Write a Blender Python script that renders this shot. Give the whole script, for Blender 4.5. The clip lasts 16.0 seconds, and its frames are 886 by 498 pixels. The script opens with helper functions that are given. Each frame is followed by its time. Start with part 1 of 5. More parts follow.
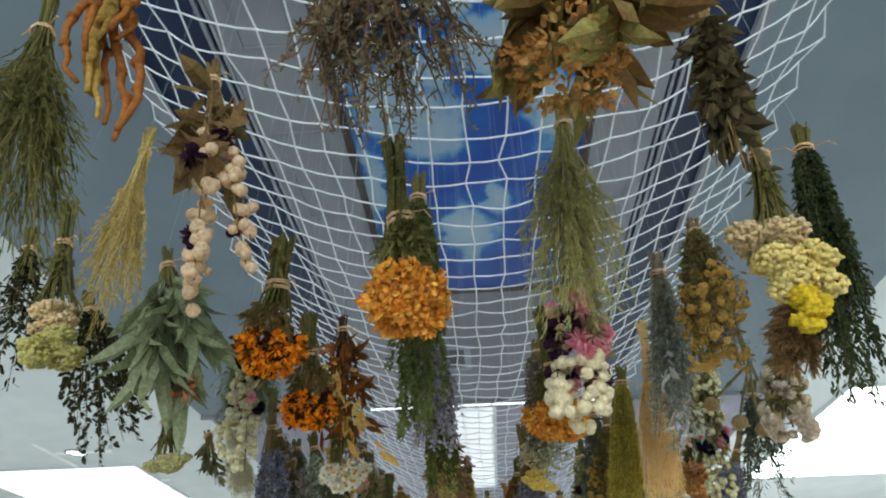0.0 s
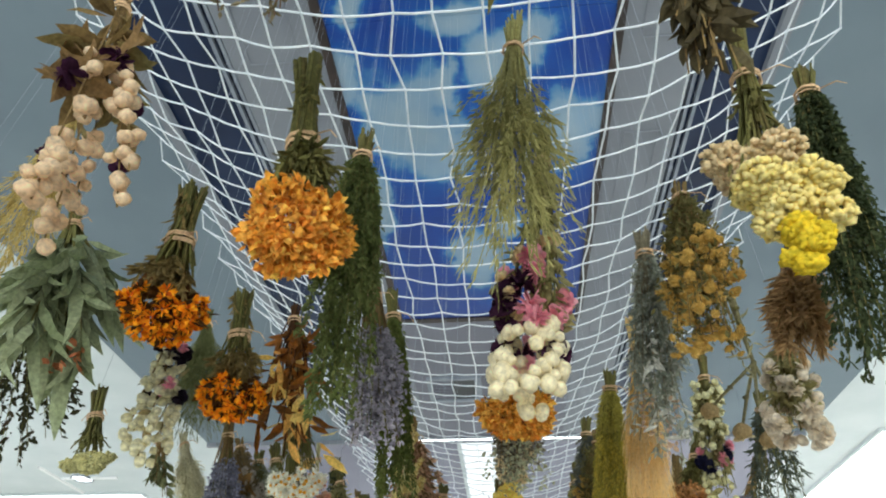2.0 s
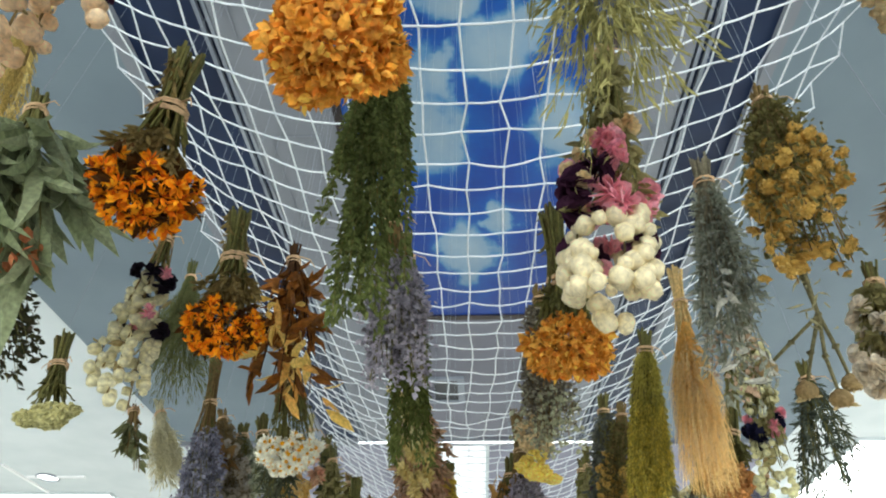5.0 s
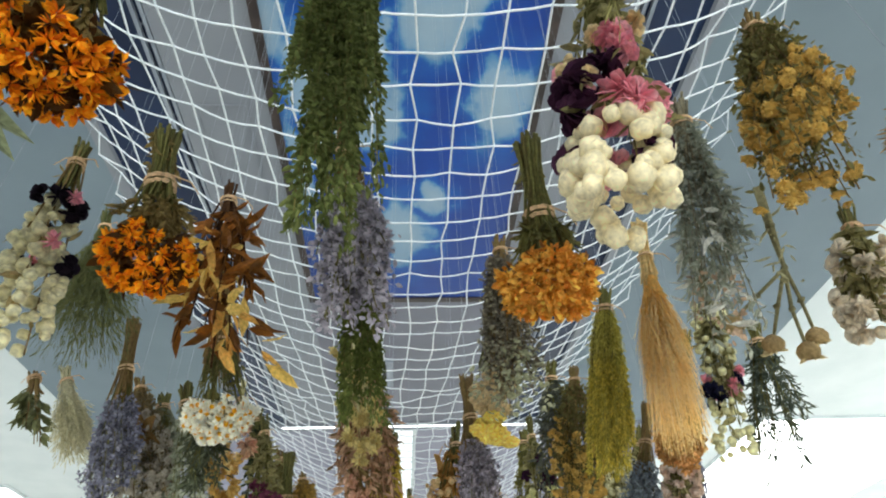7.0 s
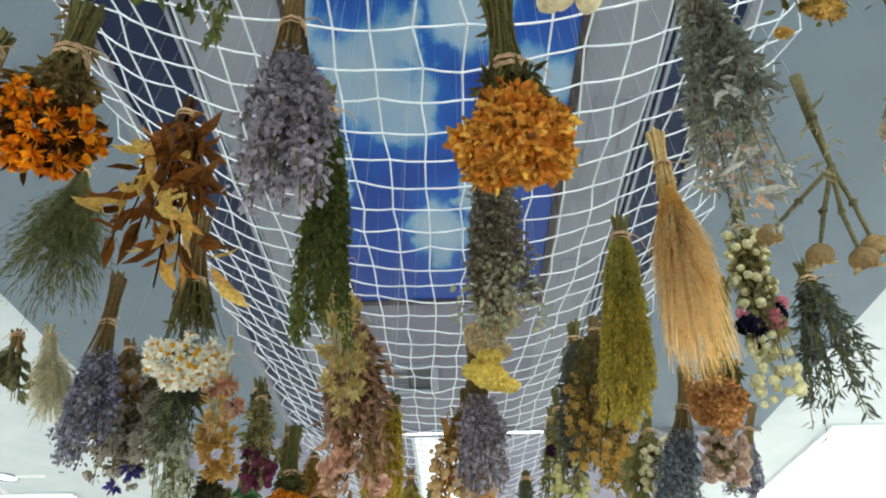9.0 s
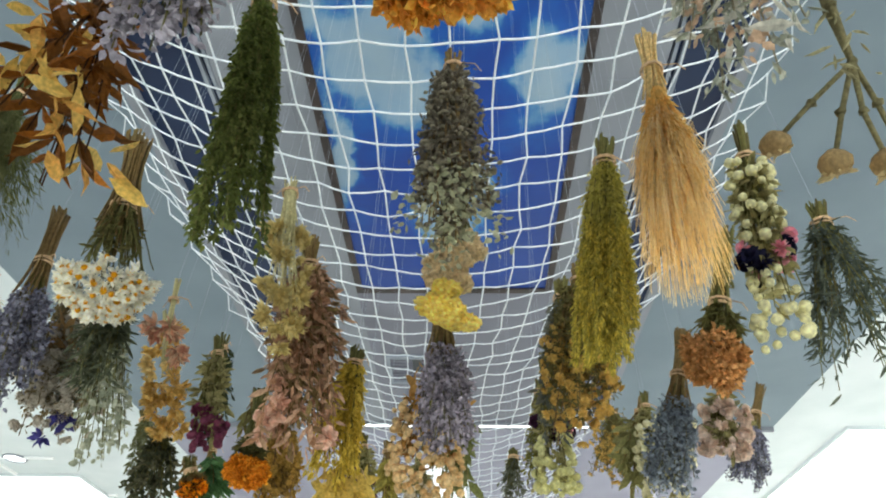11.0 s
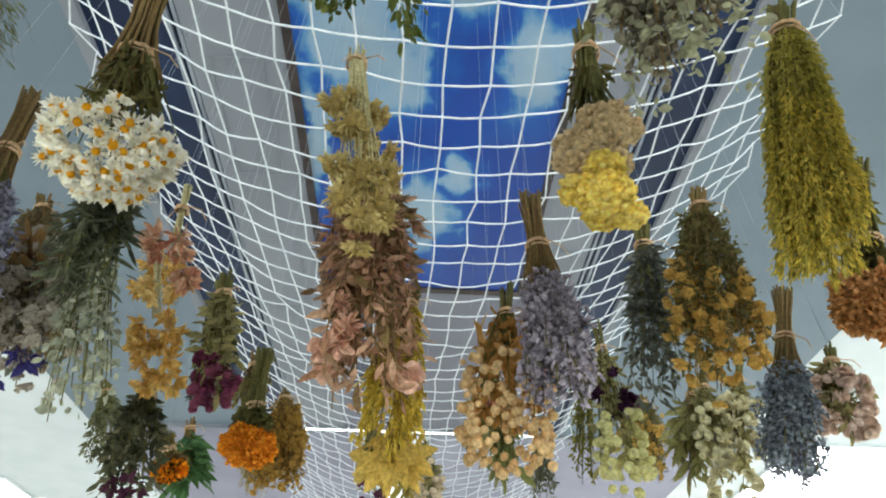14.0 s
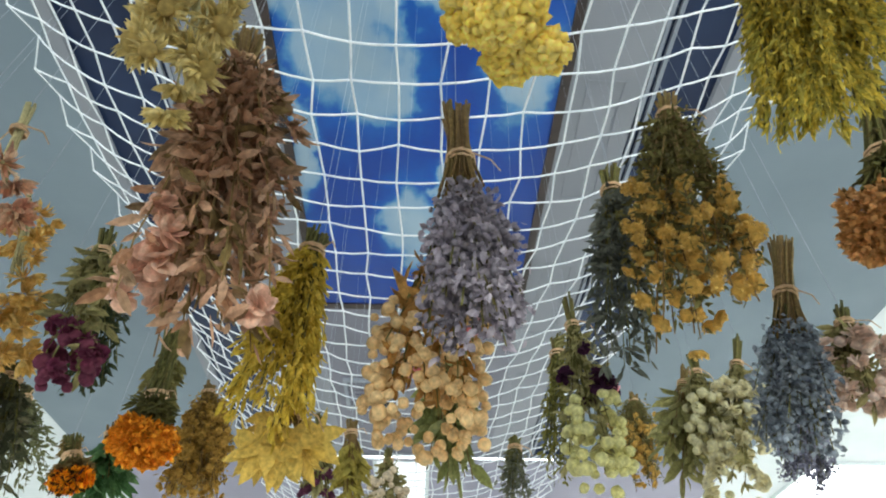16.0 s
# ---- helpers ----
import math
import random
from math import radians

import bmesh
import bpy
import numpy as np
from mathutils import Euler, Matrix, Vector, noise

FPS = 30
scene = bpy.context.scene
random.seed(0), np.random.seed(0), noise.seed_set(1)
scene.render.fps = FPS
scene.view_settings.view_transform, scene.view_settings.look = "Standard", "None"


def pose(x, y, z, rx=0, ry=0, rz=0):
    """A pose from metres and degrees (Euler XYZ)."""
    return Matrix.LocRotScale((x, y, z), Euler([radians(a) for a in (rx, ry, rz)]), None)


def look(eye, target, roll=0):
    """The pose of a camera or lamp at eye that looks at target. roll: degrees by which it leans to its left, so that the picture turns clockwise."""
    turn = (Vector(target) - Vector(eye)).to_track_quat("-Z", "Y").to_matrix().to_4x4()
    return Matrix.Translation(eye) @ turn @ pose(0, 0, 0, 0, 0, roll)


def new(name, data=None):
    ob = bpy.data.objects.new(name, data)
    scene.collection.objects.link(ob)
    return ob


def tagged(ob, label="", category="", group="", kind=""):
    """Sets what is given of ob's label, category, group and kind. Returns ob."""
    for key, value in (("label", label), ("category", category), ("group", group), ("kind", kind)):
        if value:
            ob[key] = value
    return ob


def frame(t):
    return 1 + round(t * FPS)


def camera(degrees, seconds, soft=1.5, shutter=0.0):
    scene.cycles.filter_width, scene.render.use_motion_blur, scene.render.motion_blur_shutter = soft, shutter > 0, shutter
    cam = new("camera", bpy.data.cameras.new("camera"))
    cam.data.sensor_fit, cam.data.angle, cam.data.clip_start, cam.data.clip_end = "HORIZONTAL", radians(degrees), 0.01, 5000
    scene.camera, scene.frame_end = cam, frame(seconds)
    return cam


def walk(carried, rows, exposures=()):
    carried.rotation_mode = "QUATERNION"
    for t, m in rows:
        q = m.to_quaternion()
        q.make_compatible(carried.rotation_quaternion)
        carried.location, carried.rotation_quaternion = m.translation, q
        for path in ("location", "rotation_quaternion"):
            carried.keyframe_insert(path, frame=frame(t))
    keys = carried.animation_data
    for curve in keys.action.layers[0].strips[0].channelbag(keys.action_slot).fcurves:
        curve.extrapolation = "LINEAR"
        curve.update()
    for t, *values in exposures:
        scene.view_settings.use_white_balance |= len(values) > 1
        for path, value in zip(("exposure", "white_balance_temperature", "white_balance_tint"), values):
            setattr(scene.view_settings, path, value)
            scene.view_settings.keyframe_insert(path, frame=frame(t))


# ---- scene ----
cam = camera(71.3, 16.0, 2.0)
PATH = [
    (0, (0.3067, 0.2056, 1.7369), (0.2025, 1.8329, 2.8950), -1.23),
    (0.5, (0.3348, 0.2416, 1.7388), (0.1806, 1.8545, 2.9113), -0.59),
    (1, (0.3635, 0.2887, 1.7485), (0.2123, 1.8868, 2.9416), 0.10),
    (1.5, (0.3637, 0.3135, 1.7435), (0.2408, 1.8712, 2.9919), 0.85),
    (2, (0.3806, 0.3477, 1.7361), (0.2189, 1.9027, 2.9834), 1.12),
    (2.5, (0.3745, 0.3795, 1.7357), (0.1810, 1.9149, 3.0026), 2.21),
    (3, (0.3601, 0.4018, 1.7365), (0.1387, 1.9433, 2.9913), 2.36),
    (3.2, (0.3587, 0.4004, 1.7450), (0.1360, 1.9684, 2.9664), 2.16),
    (5.3, (0.3006, 0.5070, 1.7288), (0.2432, 2.0526, 2.9968), 0.77),
    (5.5, (0.2915, 0.5170, 1.7312), (0.2626, 2.0707, 2.9903), 0.40),
    (6, (0.2838, 0.5376, 1.7357), (0.2932, 2.0895, 2.9973), -0.64),
    (6.5, (0.2842, 0.5516, 1.7339), (0.3360, 2.1005, 2.9981), -1.83),
    (7, (0.2787, 0.5741, 1.7327), (0.4104, 2.1453, 2.9632), -2.86),
    (7.5, (0.3027, 0.6050, 1.7249), (0.3918, 2.1793, 2.9552), -2.32),
    (8, (0.3264, 0.6536, 1.7200), (0.3702, 2.2201, 2.9627), -1.73),
    (8.5, (0.3338, 0.6850, 1.7189), (0.3434, 2.2506, 2.9634), -1.47),
    (9, (0.3547, 0.7112, 1.7058), (0.3266, 2.2596, 2.9712), -0.62),
    (9.2, (0.3524, 0.7154, 1.7049), (0.3290, 2.2601, 2.9751), 0.12),
    (11.3, (0.4150, 0.8389, 1.7036), (0.3252, 2.3985, 2.9524), 2.06),
    (11.5, (0.4139, 0.8410, 1.7105), (0.3094, 2.4170, 2.9375), 2.43),
    (12, (0.3889, 0.8821, 1.7273), (0.2500, 2.4501, 2.9609), 3.22),
    (12.5, (0.3477, 0.9343, 1.7250), (0.2249, 2.4922, 2.9730), 2.65),
    (13, (0.3087, 0.9823, 1.7262), (0.2830, 2.5188, 3.0063), 1.94),
    (13.5, (0.2821, 1.0078, 1.7246), (0.3325, 2.5320, 3.0185), 1.48),
    (14, (0.2713, 1.0257, 1.7254), (0.3422, 2.5569, 3.0100), 0.81),
    (14.5, (0.2926, 1.0655, 1.7358), (0.3856, 2.5963, 3.0196), 0.76),
    (15, (0.3231, 1.1004, 1.7379), (0.3966, 2.6174, 3.0392), 0.82),
    (15.5, (0.3441, 1.1391, 1.7390), (0.3985, 2.6471, 3.0517), 0.65),
    (16, (0.3595, 1.1757, 1.7483), (0.4129, 2.6532, 3.0953), 0.09),
]
walk(cam, [(t, look(eye, target, roll)) for t, eye, target, roll in PATH],
     [(0.0, -0.34, 6100, 4), (1.5, 0.0, 6150, 4), (2.5, 0.17, 6350, 4), (6.0, 0.27, 6350, 4), (12.0, 0.38, 6400, 4), (16.0, 0.40, 6300, 4)])

LIGHT_BACK, LIGHT_EAST, LIGHT_WEST, LIGHT_FAR = 640, 150, 165, 85
GLOW_EAST, GLOW_WEST = 6.0, 2.5
SKY_SHIFT = (0.0, 0.0, 0.0)

# ---- world and lamps ----
world = bpy.data.worlds.new("world")
scene.world = world
world.use_nodes = True
wn = world.node_tree
sky = wn.nodes.new("ShaderNodeTexSky")
sky.sky_type, sky.sun_disc = "NISHITA", False
sky.sun_elevation, sky.sun_rotation = radians(35), radians(120)
wn.links.new(sky.outputs[0], wn.nodes["Background"].inputs[0])
wn.nodes["Background"].inputs[1].default_value = 0.12


def area_lamp(name, eye, target, sx, sy, watts, colour=(1, 1, 1)):
    d = bpy.data.lights.new(name, "AREA")
    d.shape, d.size, d.size_y, d.energy, d.color = "RECTANGLE", sx, sy, watts, colour
    ob = new(name, d)
    ob.matrix_world = look(eye, target)
    return ob


# unseen wide fill lamps added at the four walls, and the luminous ceiling fields
area_lamp("fill_light_back", (0.3, -6.8, 2.3), (0.3, 3, 1.9), 9, 3.6, LIGHT_BACK, (0.965, 1.0, 0.995))
area_lamp("fill_light_east", (9.6, 4.0, 2.2), (0, 3.5, 2.4), 9, 3.4, LIGHT_EAST, (0.965, 1.0, 0.995))
area_lamp("fill_light_west", (-9.2, 4.0, 2.2), (0, 3.5, 2.4), 9, 3.4, LIGHT_WEST, (0.965, 1.0, 0.995))
area_lamp("fill_light_far", (0.3, 14.6, 2.4), (0.3, 5, 2.6), 12, 3.6, LIGHT_FAR, (0.965, 1.0, 0.995))
area_lamp("ceiling_light_east", (6.9, 10.6, 4.80), (6.9, 10.6, 0), 2.6, 3.6, 210)
area_lamp("ceiling_light_west", (-7.0, 11.2, 4.80), (-7.0, 11.2, 0), 2.2, 2.2, 120)


# ---- materials ----
def lin(c):
    return tuple((v / 255) ** 2.2 for v in c)


def ramp_node(nt, cols):
    r = nt.nodes.new("ShaderNodeValToRGB")
    e = r.color_ramp.elements
    while len(e) < len(cols):
        e.new(0.5)
    for i, c in enumerate(cols):
        e[i].position = i / max(1, len(cols) - 1)
        e[i].color = (*lin(c), 1)
    return r


MATS = {}


def plant(*cols, rough=0.85, thin=0.38):
    """Dried plant matter: a colour for each petal, bud or leaf, a finer mottling, and some light through it."""
    key = (cols, rough, thin)
    if key in MATS:
        return MATS[key]
    m = bpy.data.materials.new("dried_plant")
    m.use_nodes = True
    nt = m.node_tree
    b = nt.nodes["Principled BSDF"]
    geo = nt.nodes.new("ShaderNodeNewGeometry")
    tex = nt.nodes.new("ShaderNodeTexCoord")
    n1 = nt.nodes.new("ShaderNodeTexNoise")
    n1.inputs["Scale"].default_value, n1.inputs["Detail"].default_value = 22, 3
    n2 = nt.nodes.new("ShaderNodeTexNoise")
    n2.inputs["Scale"].default_value, n2.inputs["Detail"].default_value = 260, 4
    for n in (n1, n2):
        nt.links.new(tex.outputs["Object"], n.inputs["Vector"])
    mix = nt.nodes.new("ShaderNodeMath")
    mix.operation = "MULTIPLY_ADD"
    mix.inputs[1].default_value = 0.62
    nt.links.new(geo.outputs["Random Per Island"], mix.inputs[0])
    sc = nt.nodes.new("ShaderNodeMath")
    sc.operation = "MULTIPLY_ADD"
    sc.inputs[1].default_value, sc.inputs[2].default_value = 0.9, -0.26
    nt.links.new(n1.outputs[0], sc.inputs[0])
    nt.links.new(sc.outputs[0], mix.inputs[2])
    r = ramp_node(nt, cols)
    nt.links.new(mix.outputs[0], r.inputs[0])
    hsv = nt.nodes.new("ShaderNodeHueSaturation")
    val = nt.nodes.new("ShaderNodeMapRange")
    val.inputs[1].default_value, val.inputs[2].default_value = 0.3, 0.7
    val.inputs[3].default_value, val.inputs[4].default_value = 0.78, 1.4
    nt.links.new(n2.outputs[0], val.inputs[0])
    nt.links.new(val.outputs[0], hsv.inputs["Value"])
    nt.links.new(r.outputs[0], hsv.inputs["Color"])
    nt.links.new(hsv.outputs[0], b.inputs["Base Color"])
    b.inputs["Roughness"].default_value = rough
    b.inputs["Specular IOR Level"].default_value = 0.25
    bump = nt.nodes.new("ShaderNodeBump")
    bump.inputs["Strength"].default_value, bump.inputs["Distance"].default_value = 0.5, 0.001
    nt.links.new(n2.outputs[0], bump.inputs["Height"])
    nt.links.new(bump.outputs[0], b.inputs["Normal"])
    if thin:
        tr = nt.nodes.new("ShaderNodeBsdfTranslucent")
        nt.links.new(hsv.outputs[0], tr.inputs["Color"])
        ms = nt.nodes.new("ShaderNodeMixShader")
        ms.inputs[0].default_value = thin
        nt.links.new(b.outputs[0], ms.inputs[1])
        nt.links.new(tr.outputs[0], ms.inputs[2])
        nt.links.new(ms.outputs[0], nt.nodes["Material Output"].inputs[0])
    MATS[key] = m
    return m


def surface(name, c1, c2, scale=3.0, rough=0.6, metal=0.0, bump=0.15, fine=60, spec=0.5):
    """A built surface: two tones mottled at one scale, a grain and relief at a finer one."""
    m = bpy.data.materials.new(name)
    m.use_nodes = True
    nt = m.node_tree
    b = nt.nodes["Principled BSDF"]
    tex = nt.nodes.new("ShaderNodeTexCoord")
    n1 = nt.nodes.new("ShaderNodeTexNoise")
    n1.inputs["Scale"].default_value, n1.inputs["Detail"].default_value = scale, 6
    n2 = nt.nodes.new("ShaderNodeTexNoise")
    n2.inputs["Scale"].default_value, n2.inputs["Detail"].default_value = fine, 3
    for n in (n1, n2):
        nt.links.new(tex.outputs["Object"], n.inputs["Vector"])
    r = ramp_node(nt, (c1, c2))
    r.color_ramp.elements[0].position, r.color_ramp.elements[1].position = 0.35, 0.65
    nt.links.new(n1.outputs[0], r.inputs[0])
    nt.links.new(r.outputs[0], b.inputs["Base Color"])
    rr = nt.nodes.new("ShaderNodeMapRange")
    rr.inputs[3].default_value, rr.inputs[4].default_value = max(0.02, rough - 0.12), min(1, rough + 0.12)
    nt.links.new(n1.outputs[0], rr.inputs[0])
    nt.links.new(rr.outputs[0], b.inputs["Roughness"])
    b.inputs["Metallic"].default_value = metal
    b.inputs["Specular IOR Level"].default_value = spec
    bp = nt.nodes.new("ShaderNodeBump")
    bp.inputs["Strength"].default_value, bp.inputs["Distance"].default_value = bump, 0.002
    nt.links.new(n2.outputs[0], bp.inputs["Height"])
    nt.links.new(bp.outputs[0], b.inputs["Normal"])
    return m


def sky_print():
    """Printed sky: deep blue with torn white-blue clouds."""
    m = bpy.data.materials.new("sky_print")
    m.use_nodes = True
    nt = m.node_tree
    b = nt.nodes["Principled BSDF"]
    tex = nt.nodes.new("ShaderNodeTexCoord")
    mp = nt.nodes.new("ShaderNodeMapping")
    mp.inputs["Location"].default_value = SKY_SHIFT
    mp.inputs["Scale"].default_value = (1.0, 0.8, 1.0)
    nt.links.new(tex.outputs["Object"], mp.inputs[0])
    warp = nt.nodes.new("ShaderNodeTexNoise")
    warp.inputs["Scale"].default_value, warp.inputs["Detail"].default_value, warp.inputs["Roughness"].default_value = 2.6, 6, 0.55
    nt.links.new(mp.outputs[0], warp.inputs["Vector"])
    sub = nt.nodes.new("ShaderNodeVectorMath")
    sub.operation = "MULTIPLY_ADD"
    sub.inputs[1].default_value, sub.inputs[2].default_value = (0.62, 0.62, 0), (-0.31, -0.31, 0)
    nt.links.new(warp.outputs["Color"], sub.inputs[0])
    at = nt.nodes.new("ShaderNodeVectorMath")
    nt.links.new(tex.outputs["Object"], at.inputs[0])
    nt.links.new(sub.outputs[0], at.inputs[1])
    # clouds: middle and half-widths, across and along the panel
    last = None
    for x, y, rx, ry in ((-0.12, 3.02, 0.42, 0.52), (0.10, 3.20, 0.26, 0.30), (0.12, 2.70, 0.15, 0.16), (0.42, 2.52, 0.26, 0.24), (0.93, 3.12, 0.25, 0.42), (0.66, 2.40, 0.20, 0.24),
                         (0.30, 4.40, 0.26, 0.50), (-0.46, 2.62, 0.16, 0.22), (0.22, 2.20, 0.22, 0.20), (-0.38, 2.12, 0.14, 0.14), (-0.46, 3.75, 0.10, 0.5), (0.52, 3.90, 0.14, 0.22),
                         (0.95, 1.9, 0.3, 0.3), (-0.2, 1.5, 0.4, 0.3), (0.6, 1.1, 0.4, 0.35), (-0.1, 0.4, 0.5, 0.4)):
        d = nt.nodes.new("ShaderNodeVectorMath")
        d.operation = "SUBTRACT"
        d.inputs[1].default_value = (x - 0.295, y - 1.0, 0)
        nt.links.new(at.outputs[0], d.inputs[0])
        k = nt.nodes.new("ShaderNodeVectorMath")
        k.operation = "MULTIPLY"
        k.inputs[1].default_value = (1 / rx, 1 / ry, 0)
        nt.links.new(d.outputs[0], k.inputs[0])
        ln = nt.nodes.new("ShaderNodeVectorMath")
        ln.operation = "LENGTH"
        nt.links.new(k.outputs[0], ln.inputs[0])
        if last is None:
            last = ln.outputs["Value"]
        else:
            mn = nt.nodes.new("ShaderNodeMath")
            mn.operation = "SMOOTH_MIN"
            mn.inputs[2].default_value = 0.25
            nt.links.new(last, mn.inputs[0])
            nt.links.new(ln.outputs["Value"], mn.inputs[1])
            last = mn.outputs[0]
    fluff = nt.nodes.new("ShaderNodeTexNoise")
    fluff.inputs["Scale"].default_value, fluff.inputs["Detail"].default_value = 5.5, 6
    nt.links.new(mp.outputs[0], fluff.inputs["Vector"])
    ad = nt.nodes.new("ShaderNodeMath")
    ad.operation = "MULTIPLY_ADD"
    ad.inputs[1].default_value = 0.7
    nt.links.new(fluff.outputs[0], ad.inputs[0])
    nt.links.new(last, ad.inputs[2])
    r = ramp_node(nt, ((146, 168, 186), (130, 158, 184), (82, 132, 178), (22, 84, 164), (8, 62, 146)))
    for e, q in zip(r.color_ramp.elements, (0.5, 0.98, 1.12, 1.26, 1.8)):
        e.position = q / 2
    half = nt.nodes.new("ShaderNodeMath")
    half.operation = "MULTIPLY"
    half.inputs[1].default_value = 0.5
    nt.links.new(ad.outputs[0], half.inputs[0])
    nt.links.new(half.outputs[0], r.inputs[0])
    tone = nt.nodes.new("ShaderNodeTexNoise")
    tone.inputs["Scale"].default_value, tone.inputs["Detail"].default_value = 0.7, 2
    nt.links.new(mp.outputs[0], tone.inputs["Vector"])
    hsv = nt.nodes.new("ShaderNodeHueSaturation")
    mr = nt.nodes.new("ShaderNodeMapRange")
    mr.inputs[1].default_value, mr.inputs[2].default_value = 0.3, 0.7
    mr.inputs[3].default_value, mr.inputs[4].default_value = 0.8, 1.15
    nt.links.new(tone.outputs[0], mr.inputs[0])
    nt.links.new(mr.outputs[0], hsv.inputs["Value"])
    nt.links.new(r.outputs[0], hsv.inputs["Color"])
    nt.links.new(hsv.outputs[0], b.inputs["Base Color"])
    b.inputs["Roughness"].default_value = 0.32
    return m


def glow(name, colour, strength):
    m = bpy.data.materials.new(name)
    m.use_nodes = True
    b = m.node_tree.nodes["Principled BSDF"]
    b.inputs["Base Color"].default_value = (0.8, 0.8, 0.8, 1)
    b.inputs["Emission Color"].default_value = (*colour, 1)
    b.inputs["Emission Strength"].default_value = strength
    return m


SOFFIT = surface("blue_grey_paint", (110, 123, 134), (120, 133, 143), 1.2, 0.75, bump=0.08)
PANEL = surface("pale_grey_paint", (121, 124, 133), (131, 134, 142), 1.5, 0.6, bump=0.08)
FARPANEL = surface("mid_grey_paint", (105, 105, 117), (115, 115, 127), 1.5, 0.6, bump=0.08)
WHITE = surface("white_ceiling_paint", (206, 214, 216), (216, 222, 224), 2, 0.8, bump=0.1)
NAVY = surface("navy_gloss", (24, 36, 62), (34, 50, 80), 1.0, 0.42, bump=0.03, spec=0.3)
MOULD = surface("grey_moulding", (120, 126, 138), (150, 156, 166), 4, 0.5)
BROWN = surface("dark_brown_wood", (40, 32, 30), (62, 50, 46), 8, 0.5)
LILAC = surface("lilac_grey_paint", (132, 131, 148), (148, 147, 164), 1.0, 0.7)
CORD = surface("white_net_cord", (224, 230, 236), (248, 250, 252), 30, 0.8, bump=0.5, fine=500)
LINE = surface("nylon_line", (138, 146, 158), (164, 170, 180), 40, 0.4)
TWINE = plant((176, 140, 104), (206, 172, 134), (150, 112, 80), thin=0)
FLOORM = surface("floor_tile", (188, 186, 180), (206, 204, 198), 0.8, 0.35)
WALLM = surface("wall_paint", (222, 222, 218), (232, 232, 228), 0.6, 0.8)
DARKSLOT = surface("dark_metal", (30, 32, 36), (48, 50, 54), 10, 0.5)


# ---- geometry helpers ----
rng = np.random.default_rng(7)


def unit(a):
    a = np.asarray(a, float)
    return a / np.maximum(1e-9, np.linalg.norm(a, axis=-1, keepdims=True))


